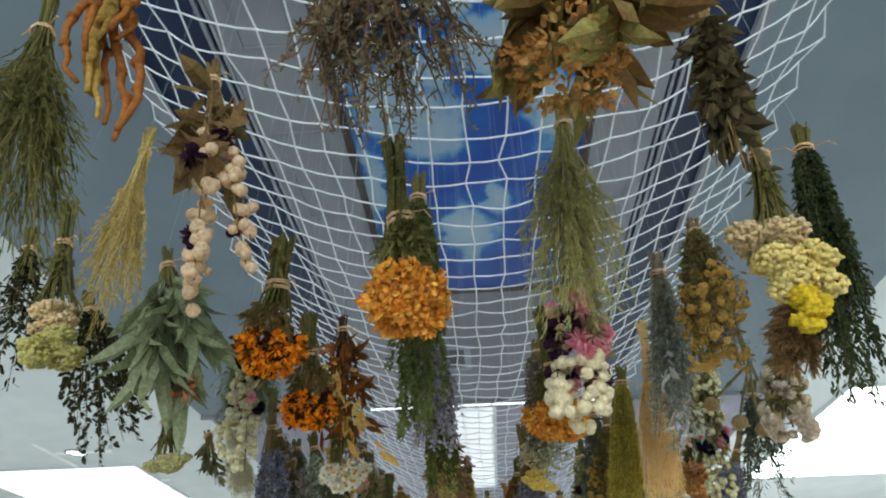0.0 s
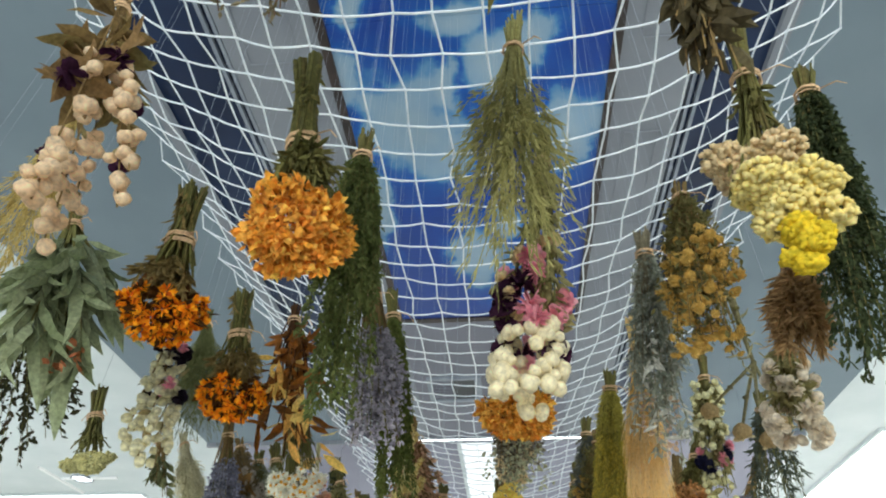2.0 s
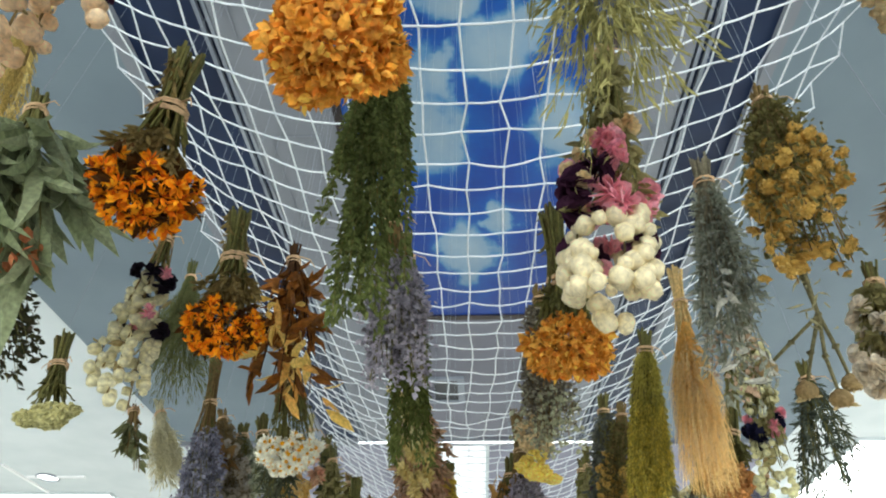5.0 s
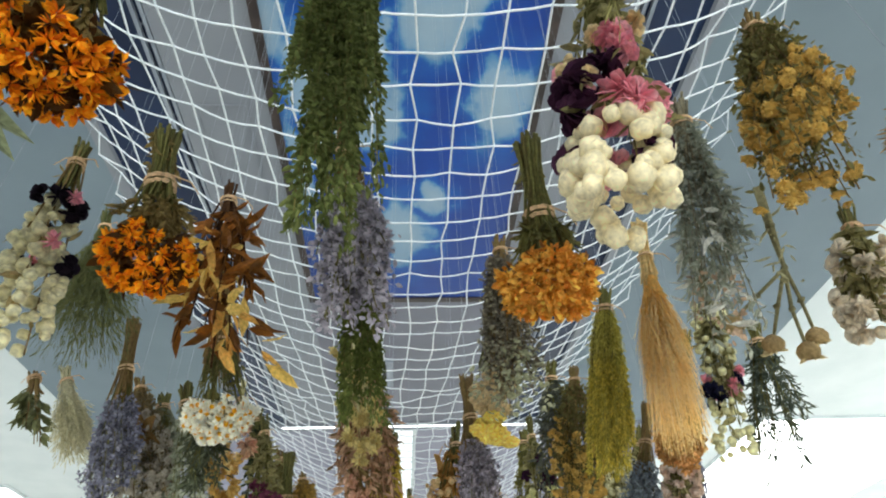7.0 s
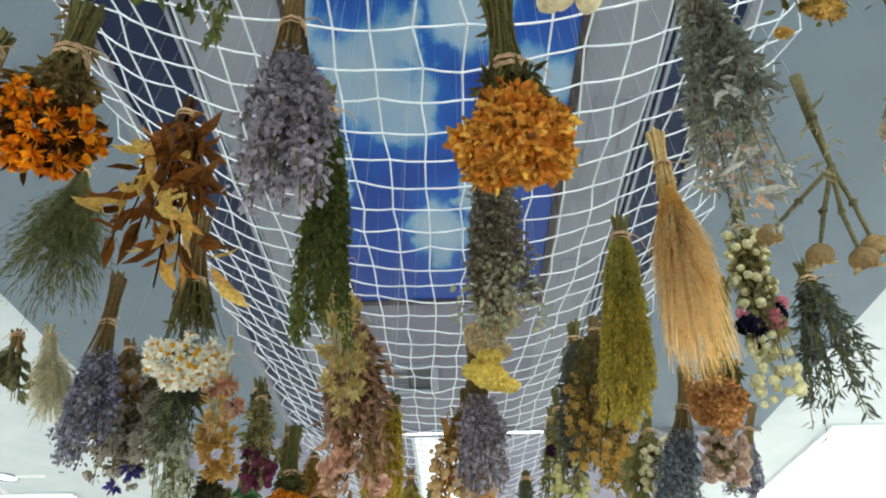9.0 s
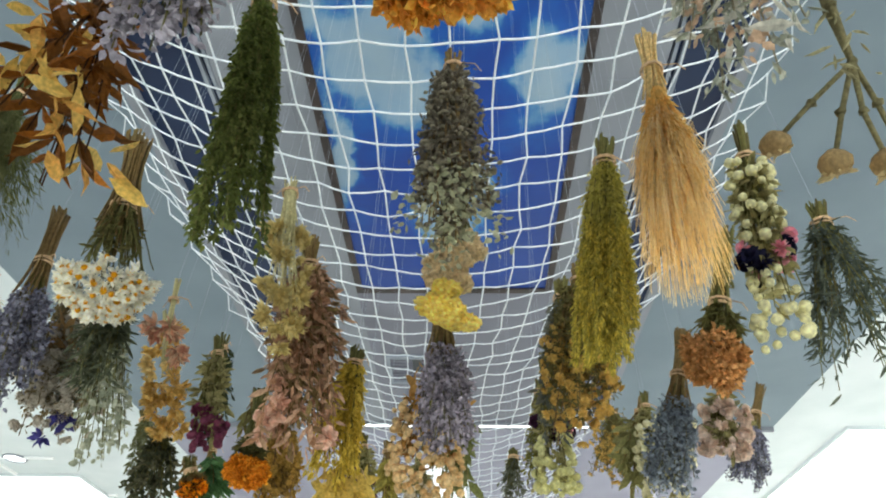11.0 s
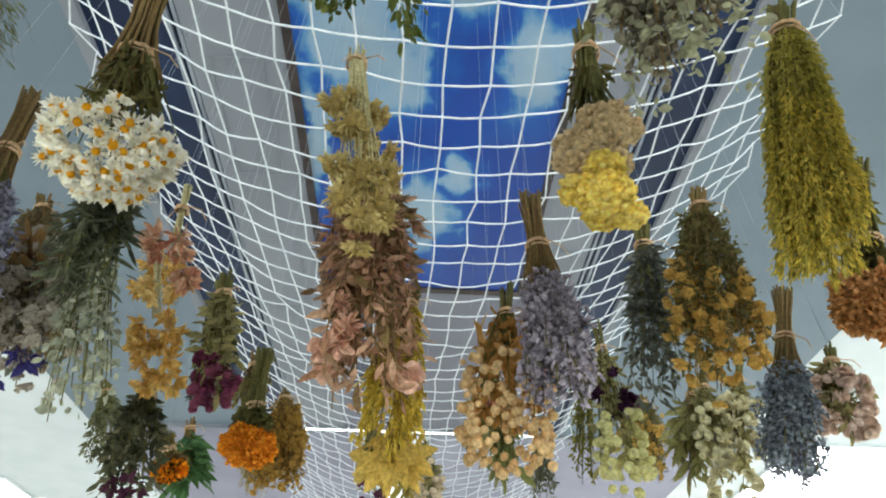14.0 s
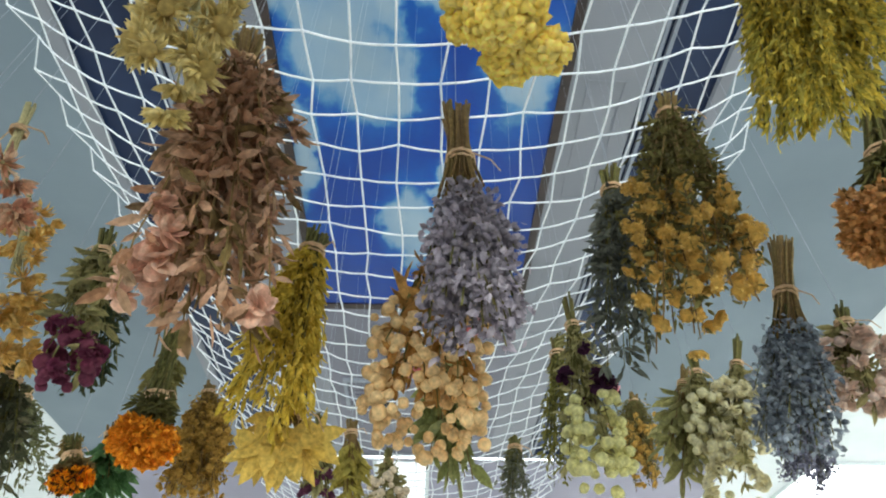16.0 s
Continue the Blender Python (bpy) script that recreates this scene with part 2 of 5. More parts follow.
class Geo:
    """Collects triangles and quads for one mesh."""

    def __init__(self):
        self.v, self.f, self.n = [], [], 0

    def add(self, v, f):
        v = np.asarray(v, float).reshape(-1, 3)
        self.v.append(v)
        self.f += [tuple(int(i) + self.n for i in q) for q in f]
        self.n += len(v)

    def many(self, v, f):
        """v: (count, k, 3) copies of one template with faces f."""
        c, k, _ = v.shape
        f = np.asarray(f)
        idx = (f[None] + (np.arange(c) * k)[:, None, None] + self.n).reshape(-1, f.shape[1])
        self.v.append(v.reshape(-1, 3))
        self.f += [tuple(q) for q in idx.tolist()]
        self.n += c * k

    def tube(self, pts, r0, r1, sides=4):
        pts = np.asarray(pts, float)
        k = len(pts)
        d = unit(np.gradient(pts, axis=0))
        ref = np.array((0.31, 0.92, 0.17)) if abs(d[0][1]) < 0.8 else np.array((0.93, 0.1, 0.3))
        u = unit(np.cross(d, ref))
        w = np.cross(d, u)
        rad = np.linspace(r0, r1, k)[:, None, None]
        a = np.arange(sides) / sides * 2 * np.pi
        ring = pts[:, None] + rad * (np.cos(a)[None, :, None] * u[:, None] + np.sin(a)[None, :, None] * w[:, None])
        f = []
        for i in range(k - 1):
            for j in range(sides):
                q = (j + 1) % sides
                f.append((i * sides + j, i * sides + q, (i + 1) * sides + q, (i + 1) * sides + j))
        f.append(tuple(range(sides))[::-1])
        f.append(tuple((k - 1) * sides + j for j in range(sides)))
        self.add(ring, f)

    def leaves(self, p, d, length, width, curl=0.25, u=None):
        """Pointed, folded and curled leaves or petals at p along d."""
        p, d = np.asarray(p, float), unit(d)
        c = len(p)
        if c == 0:
            return
        if u is None:
            u = rng.normal(size=(c, 3))
        u = unit(np.cross(d, u))
        n = np.cross(d, u)
        length = np.broadcast_to(np.asarray(length, float), (c,))
        width = np.broadcast_to(np.asarray(width, float), (c,))
        cv = curl * rng.uniform(0.4, 1.6, c)
        t = np.array(((0, 0, 0), (0.32, -0.42, 0.16), (0.36, 0, 0), (0.32, 0.42, 0.16), (0.7, -0.36, 0.3), (0.72, 0, 0.18), (0.7, 0.36, 0.3), (1, 0, 0.62)))
        v = (p[:, None] + d[:, None] * (t[None, :, 0] * length[:, None])[..., None] + u[:, None] * (t[None, :, 1] * width[:, None])[..., None]
             + n[:, None] * (t[None, :, 2] * (cv * length)[:, None])[..., None])
        self.many(v, ((0, 1, 2), (0, 2, 3), (1, 4, 5), (1, 5, 2), (2, 5, 6), (2, 6, 3), (4, 7, 5), (5, 7, 6)))

    def petals(self, p, d, length, width, curl, u):
        """Broad rounded petals, cupped across and curled at the rim."""
        p, d = np.asarray(p, float), unit(d)
        u = unit(np.cross(d, u))
        n = np.cross(d, u)
        t = np.array(((0, -0.12, 0), (0, 0.12, 0), (0.4, -0.5, 0.16), (0.42, 0, 0), (0.4, 0.5, 0.16), (0.8, -0.48, 0.2), (0.85, 0, 0.08), (0.8, 0.48, 0.2), (1, -0.2, 0.3), (1, 0.2, 0.3)))
        v = (p[:, None] + d[:, None] * (t[None, :, 0] * length[:, None])[..., None] + u[:, None] * (t[None, :, 1] * width[:, None])[..., None]
             + n[:, None] * (t[None, :, 2] * (curl * length)[:, None])[..., None])
        self.many(v, ((0, 3, 2), (0, 1, 3), (1, 4, 3), (2, 3, 6), (2, 6, 5), (3, 4, 7), (3, 7, 6), (5, 6, 8), (6, 9, 8), (6, 7, 9)))

    def balls(self, p, r, squash=1.0, rough=0.12, fine=False):
        p = np.asarray(p, float)
        c = len(p)
        if c == 0:
            return
        bm = bmesh.new()
        bmesh.ops.create_icosphere(bm, subdivisions=2 if fine else 1, radius=1)
        t = np.array([tuple(x.co) for x in bm.verts])
        f = [tuple(x.index for x in q.verts) for q in bm.faces]
        bm.free()
        r = np.broadcast_to(np.asarray(r, float), (c,))
        k = 1 + rng.normal(0, rough, (c, len(t)))
        v = t[None] * (r[:, None] * k)[..., None]
        v[..., 2] *= squash
        a = rng.uniform(0, 6.28, c)
        ca, sa = np.cos(a)[:, None], np.sin(a)[:, None]
        v = np.stack((v[..., 0] * ca - v[..., 1] * sa, v[..., 0] * sa + v[..., 1] * ca, v[..., 2]), -1)
        self.many(v + p[:, None], f)

    def box(self, a, b):
        (x0, y0, z0), (x1, y1, z1) = a, b
        v = [(x, y, z) for z in (z0, z1) for y in (y0, y1) for x in (x0, x1)]
        self.add(v, ((0, 2, 3, 1), (4, 5, 7, 6), (0, 1, 5, 4), (2, 6, 7, 3), (0, 4, 6, 2), (1, 3, 7, 5)))

    def mesh(self, name, material, smooth=False):
        me = bpy.data.meshes.new(name)
        me.from_pydata(np.concatenate(self.v).tolist(), [], self.f)
        me.materials.append(material)
        if smooth:
            me.shade_smooth()
        me.update()
        return me


def part(name, geo, material, parent, label="", smooth=False):
    ob = new(name, geo.mesh(name, material, smooth))
    ob.parent = parent
    if label:
        ob["label"] = label
    return ob


def structure(name, geo, material, label, category):
    return tagged(new(name, geo.mesh(name, material)), label, category, kind="structure")


def slab(name, a, b, material, label, category):
    g = Geo()
    g.box(a, b)
    return structure(name, g, material, label, category)


# ---- the hall: floor, walls, ceiling ----
CZ = 4.873
slab("floor", (-10, -7.2, -0.2), (10, 15, 0), FLOORM, "pale grey tiled floor of a large hall", "floor")
slab("wall_west", (-10.2, -7.2, 0), (-10, 15, 5.4), WALLM, "plain white painted wall of the hall", "wall")
slab("wall_east", (10, -7.2, 0), (10.2, 15, 5.4), WALLM, "plain white painted wall of the hall", "wall")
slab("wall_south", (-10.2, -7.4, 0), (10.2, -7.2, 5.4), WALLM, "plain white painted wall of the hall", "wall")
slab("wall_north", (-10.2, 15, 0), (10.2, 15.2, 5.4), WALLM, "plain white painted wall of the hall", "wall")

XL, XR = -0.505, 1.11          # printed sky panel
slab("ceiling_west", (-3.62, -7.2, CZ), (-1.74, 8.25, CZ + 0.2), SOFFIT, "smooth blue-grey painted ceiling field", "ceiling")
slab("ceiling_east", (2.10, -7.2, CZ), (4.2, 8.25, CZ + 0.2), SOFFIT, "smooth blue-grey painted ceiling field", "ceiling")
slab("ceiling_white_west", (-10, -7.2, CZ + 0.06), (-3.62, 15, CZ + 0.26), WHITE, "bright white ceiling beyond the blue-grey field", "ceiling")
slab("ceiling_white_east", (4.2, -7.2, CZ + 0.06), (10, 15, CZ + 0.26), WHITE, "bright white ceiling beyond the blue-grey field", "ceiling")
slab("ceiling_white_far", (-3.62, 8.30, CZ + 0.06), (4.2, 15, CZ + 0.26), LILAC, "lilac-grey ceiling at the far end", "ceiling")
slab("ceiling_panel_west", (-1.12, -7.2, CZ), (XL - 0.055, 8.25, CZ + 0.12), PANEL, "pale grey ceiling panel beside the sky print", "ceiling")
slab("ceiling_panel_east", (XR + 0.055, -7.2, CZ), (1.60, 8.25, CZ + 0.12), PANEL, "pale grey ceiling panel beside the sky print", "ceiling")
slab("ceiling_panel_far", (XL - 0.055, 5.36, CZ), (XR + 0.055, 8.25, CZ + 0.12), FARPANEL, "grey ceiling panel past the end of the sky print", "ceiling")
slab("ceiling_strip_west", (-1.66, -7.2, CZ + 0.04), (-1.12, 8.25, CZ + 0.14), NAVY, "recessed glossy navy blue ceiling strip", "ceiling")
slab("ceiling_strip_east", (1.60, -7.2, CZ + 0.04), (2.03, 8.25, CZ + 0.14), NAVY, "recessed glossy navy blue ceiling strip", "ceiling")
for nm, x0, x1, mt in (("trim_outer_west", -1.74, -1.66, PANEL), ("trim_outer_east", 2.03, 2.10, PANEL)):
    slab(nm, (x0, -7.2, CZ - 0.004), (x1, 8.25, CZ + 0.12), mt, "pale flat trim along the navy strip", "trim")
for nm, xs in (("trim_inner_west", (-1.20, -1.15)), ("trim_inner_east", (1.62, 1.67))):
    g = Geo()
    for x in xs:
        g.box((x, -7.2, CZ + 0.004), (x + 0.022, 8.25, CZ + 0.036))
    structure(nm, g, MOULD, "two thin grey mouldings in the navy strip", "trim")
# raised rectangular fields on the pale panels
for nm, xa, xb in (("trim_field_west", -1.02, -0.70), ("trim_field_east", 1.27, 1.50)):
    g = Geo()
    for k in range(9):
        y0 = -6.6 + k * 1.62
        y1 = y0 + 0.92
        for a, b in (((xa, y0), (xb, y0 + 0.014)), ((xa, y1), (xb, y1 + 0.014)), ((xa, y0 + 0.014), (xa + 0.014, y1)), ((xb - 0.014, y0 + 0.014), (xb, y1))):
            g.box((*a, CZ - 0.008), (*b, CZ - 0.0005))
    structure(nm, g, PANEL, "raised rectangular moulding on the pale panel", "trim")

# the sky print with its dark frame
sky_panel = tagged(new("sky_panel"), "printed blue sky with white clouds in a dark brown frame on the ceiling", "ceiling panel")
sky_panel.location = (0.295, 1.0, CZ)
SKYM = sky_print()
for k, (ya, yb) in enumerate(((-7.2, -4.0), (-4.0, -0.9), (-0.9, 2.2), (2.2, 5.3))):
    g = Geo()
    g.box((XL - 0.295, ya - 1.0 + 0.002, 0.0), (XR - 0.295, yb - 1.0 - 0.002, 0.05))
    part("printed_sheet", g, SKYM, sky_panel)
for a, b in (((XL - 0.055, -7.2), (XL, 5.36)), ((XR, -7.2), (XR + 0.055, 5.36)), ((XL, 5.30), (XR, 5.36))):
    g = Geo()
    g.box((a[0] - 0.295, a[1] - 1, -0.015), (b[0] - 0.295, b[1] - 1, 0.06))
    part("frame_strip", g, BROWN, sky_panel, "dark brown frame strip")

# far end: beam with a lit edge, vent, lamps in the white ceiling
slab("ceiling_beam", (-3.62, 8.25, CZ - 0.05), (4.2, 8.30, CZ + 0.2), PANEL, "slim pale grey beam at the end of the grey ceiling", "beam")
tube_lamp = tagged(new("linear_ceiling_lamp"), "thin white linear lamp along the far ceiling beam", "lamp")
tube_lamp.location = (0.35, 8.225, CZ - 0.031)
g = Geo()
g.box((-1.6, -0.03, 0.0), (1.6, 0.024, 0.03))
part("housing", g, PANEL, tube_lamp)
g = Geo()
g.box((-1.58, -0.012, -0.012), (1.58, 0.010, -0.001))
part("diffuser", g, glow("lamp_white", (1, 1, 1), 3.0), tube_lamp)
vent = tagged(new("ceiling_vent"), "dark slotted air vent in a white frame on the grey ceiling", "vent")
vent.location = (-0.06, 6.80, CZ)
g = Geo()
for a, b in (((-0.36, -0.30), (0.24, -0.255)), ((-0.36, 0.255), (0.24, 0.30)), ((-0.36, -0.255), (-0.325, 0.255)), ((0.17, -0.255), (0.24, 0.255))):
    g.box((*a, -0.03), (*b, 0))
part("frame", g, MOULD, vent)
g = Geo()
g.box((-0.09, -0.25, -0.006), (0.165, 0.25, -0.001))
part("dark_opening", g, DARKSLOT, vent, "dark open slot")
g = Geo()
g.box((-0.32, -0.25, -0.006), (-0.094, 0.25, -0.001))
part("backing", g, FARPANEL, vent)
for k in range(6):
    g = Geo()
    g.box((-0.32, -0.22 + k * 0.075, -0.022), (-0.10, -0.19 + k * 0.075, -0.007))
    part("slat", g, FARPANEL, vent)
GLOWE = glow("luminous_field", (1.0, 1.0, 1.0), GLOW_EAST)
GLOWW = glow("luminous_field", (1.0, 1.0, 1.0), GLOW_WEST)


def luminous_field(x, y, sx, sy, mat, label):
    top = tagged(new("luminous_ceiling_field"), label, "lamp")
    top.location = (x, y, CZ + 0.06)
    g = Geo()
    g.box((-sx / 2, -sy / 2, -0.03), (sx / 2, sy / 2, -0.001))
    part("diffuser", g, mat, top)
    for a, b in (((-sx / 2 - 0.05, -sy / 2 - 0.05), (sx / 2 + 0.05, -sy / 2 - 0.002)), ((-sx / 2 - 0.05, sy / 2 + 0.002), (sx / 2 + 0.05, sy / 2 + 0.05)),
                 ((-sx / 2 - 0.05, -sy / 2), (-sx / 2 - 0.002, sy / 2)), ((sx / 2 + 0.002, -sy / 2), (sx / 2 + 0.05, sy / 2))):
        g = Geo()
        g.box((*a, -0.035), (*b, -0.001))
        part("frame_strip", g, WHITE, top)


luminous_field(6.9, 10.6, 3.4, 4.4, GLOWE, "large glaring luminous ceiling field near the window")
luminous_field(-7.2, 12.0, 3.0, 3.0, GLOWW, "luminous ceiling field in the white ceiling")
# no lamp here: glow stands for the brightly lit ceiling past the beam
luminous_field(0.12, 10.6, 0.6, 4.2, glow("luminous_field", (0.90, 0.92, 1.0), 0.62), "narrow brightly lit patch of ceiling past the beam, made as a glowing sheet")
# narrow white ribs on the white ceiling, their brightness added as glow, and a round downlight
for x0, y0, x1, y1 in ((-6.7, 9.2, -6.66, 13.5), (-6.62, 9.7, -5.7, 9.74), (-6.62, 11.4, -5.5, 11.44), (-6.62, 13.0, -5.5, 13.04)):
    r = tagged(new("ceiling_rib"), "thin white rib on the white ceiling, brightened by a faint glow", "trim", "ribs of the white ceiling", "structure")
    g = Geo()
    g.box((0, 0, -0.03), (x1 - x0, y1 - y0, 0))
    r.data = None
    r.location = (x0, y0, CZ + 0.06)
    part("rib_bar", g, glow("glowing_rib", (1, 1, 1), 0.1), r)
dl = tagged(new("downlight"), "round white downlight in the white ceiling", "lamp")
dl.location = (-6.3, 9.75, CZ + 0.06)
a = np.linspace(0, 2 * np.pi, 33)
g = Geo()
g.tube(np.stack((0.16 * np.cos(a), 0.16 * np.sin(a), -0.012 + 0 * a), -1), 0.014, 0.014, 6)
part("ring", g, MOULD, dl, smooth=True)
g = Geo()
ring = np.stack((0.15 * np.cos(a[:-1]), 0.15 * np.sin(a[:-1]), -0.006 + 0 * a[:-1]), -1)
g.add(ring, [tuple(range(32))[::-1]])
part("lens", g, glow("downlight_lens", (1, 1, 1), 3), dl)


# ---- the net ----
def net_edges(y):
    k = np.clip((np.asarray(y, float) - 2.1) / 1.0, 0, 1)
    k = k * k * (3 - 2 * k)
    return -0.590 + 0.13 * k, 1.194 - 0.19 * k


def net_point(s, y):
    l, r = net_edges(y)
    x = l + (r - l) * s
    z = 2.715 + 0.46 * (x - 0.33) ** 2 + 0.004 * np.sin(2.1 * y + 3 * s) + 0.02 * np.clip(y - 2.5, 0, 9) * 0.4
    return x, z


MESH = 0.0793
NX, NY = 23, 84
jit = rng.normal(0, 0.0045, (NX, NY, 3))
nodes = np.zeros((NX, NY, 3))
for j in range(NY):
    for i in range(NX):
        y = -0.506 + j * MESH
        s = i / (NX - 1)
        x, z = net_point(s, y)
        scallop = 0.5 * (1 if i in (0, NX - 1) else 0) * (0.03 if j % 2 else -0.03)
        nodes[i, j] = (x + (scallop if i == 0 else -scallop), y + 0.004 * math.sin(9 * s + j * 0.4), z)
nodes += jit
net = tagged(new("net"), "white knotted square-mesh net slung as a canopy below the ceiling", "net")
net.location = (0.32, 2.5, 2.9)
off = np.array((0.32, 2.5, 2.9))
for i in range(NX):
    g = Geo()
    g.tube(nodes[i] - off, 0.0023, 0.0023, 5)
    part("lengthwise_cord", g, CORD, net, smooth=True)
for j in range(NY):
    g = Geo()
    pts = [nodes[0, j]]
    for i in range(NX - 1):
        mid = (nodes[i, j] + nodes[i + 1, j]) / 2
        mid[2] -= 0.003
        pts += [mid, nodes[i + 1, j]]
    g.tube(np.array(pts) - off, 0.0023, 0.0023, 5)
    part("crosswise_cord", g, CORD, net, smooth=True)
g = Geo()
g.balls((nodes - off).reshape(-1, 3), 0.0036, 0.9, 0.08)
tagged(part("knot_mass", g, CORD, net, smooth=True), kind="stuff")
# suspension lines of the net up to the ceiling
for i in (0, 6, 16, NX - 1):
    for j in range(2, NY, 13):
        g = Geo()
        p = nodes[i, j] - off
        q = p + np.array((0.10 * (1 if i > 11 else -1), 0.05, CZ - nodes[i, j][2]))
        g.tube([p, (p + q) / 2, q], 0.0006, 0.0006, 3)
        part("suspension_line", g, LINE, net)


# ---- dried bunches ----
def facing(d):
    return Vector(d).to_track_quat("Z", "Y").to_matrix().to_4x4()


def pieces(name, meshes, centres, faces, parent, sizes=None, label=""):
    """Separate parts that share a few meshes: each at its centre, its own z along its face."""
    made = []
    for i, (c, d) in enumerate(zip(centres, faces)):
        ob = new(name, meshes[i % len(meshes)])
        s = 1.0 if sizes is None else float(sizes[i])
        ob.parent = parent
        ob.matrix_basis = Matrix.Translation(Vector(c)) @ facing(d) @ pose(0, 0, 0, 0, 0, float(rng.uniform(0, 360))) @ Matrix.Diagonal((s, s, s, 1))
        if label:
            ob["label"] = label
        made.append(ob)
    return made


def button_mesh(name, r, squash, mat):
    """A flat dry button flower: a domed, dimpled disc on a small calyx."""
    g = Geo()
    q = unit(rng.normal(size=(26, 3)))
    q[:, 2] = np.abs(q[:, 2])
    g.leaves(q * r * np.array((0.78, 0.78, 0.45)), q * np.array((1, 1, 0.7)) + 0.25 * rng.normal(size=q.shape), r * 0.38, r * 0.42, 0.9)
    g.balls(np.array(((0, 0, 0.0),)), r * 0.9, squash * 0.75, 0.14, True)
    return g.mesh(name, mat)


def rosette_mesh(name, mat, ln, wd, rings, per, cup):
    """One blossom: petals in rings about its heart, opening along z."""
    g = Geo()
    for k in range(rings):
        a = 2 * np.pi * (np.arange(per) + 0.5 * k) / per + rng.normal(0, 0.14, per)
        d = np.stack((np.cos(a), np.sin(a), 0 * a), -1)
        up = np.array((0, 0, 1.0))
        lift = cup * (0.25 + 0.75 * (rings - 1 - k) / max(1, rings - 1)) if rings > 1 else cup
        ways = d * (1 - 0.6 * lift) + up * lift + rng.normal(0, 0.12, (per, 3))
        (g.petals if wd > 0.6 * ln else g.leaves)(d * ln * 0.10 - up * ln * 0.25, ways, ln * rng.uniform(0.75, 1.15, per), wd * rng.uniform(0.8, 1.2, per), 0.5, u=np.cross(d, up) + 0.25 * rng.normal(size=(per, 3)))
    return g.mesh(name, mat)


def head_mesh(name, mat, r):
    """A papery round everlasting bud: ribbed, closing to a blunt tip."""
    g = Geo()
    rows, cols = 6, 12
    ph = np.linspace(0, 2 * np.pi, cols, endpoint=False)
    twist = rng.uniform(0, 6.28)
    pts = [(0, 0, -r)]
    for i in range(1, rows):
        th = np.pi * i / rows
        rad = r * math.sin(th) * (1 + 0.10 * np.cos(4 * ph + twist + 0.8 * i)) * rng.uniform(0.94, 1.06, cols)
        z = -r * math.cos(th) * (1.0 if th < 1.6 else 1.18) + rng.normal(0, 0.03 * r, cols)
        pts += list(zip(rad * np.cos(ph), rad * np.sin(ph), z))
    pts.append((0, 0, r * 1.05))
    f = []
    for j in range(cols):
        q = (j + 1) % cols
        f.append((0, 1 + q, 1 + j))
        for i in range(rows - 2):
            f.append((1 + i * cols + j, 1 + i * cols + q, 1 + (i + 1) * cols + q, 1 + (i + 1) * cols + j))
        f.append((1 + (rows - 2) * cols + j, 1 + (rows - 2) * cols + q, 1 + (rows - 1) * cols))
    g.add(pts, f)
    return g.mesh(name, mat, True)


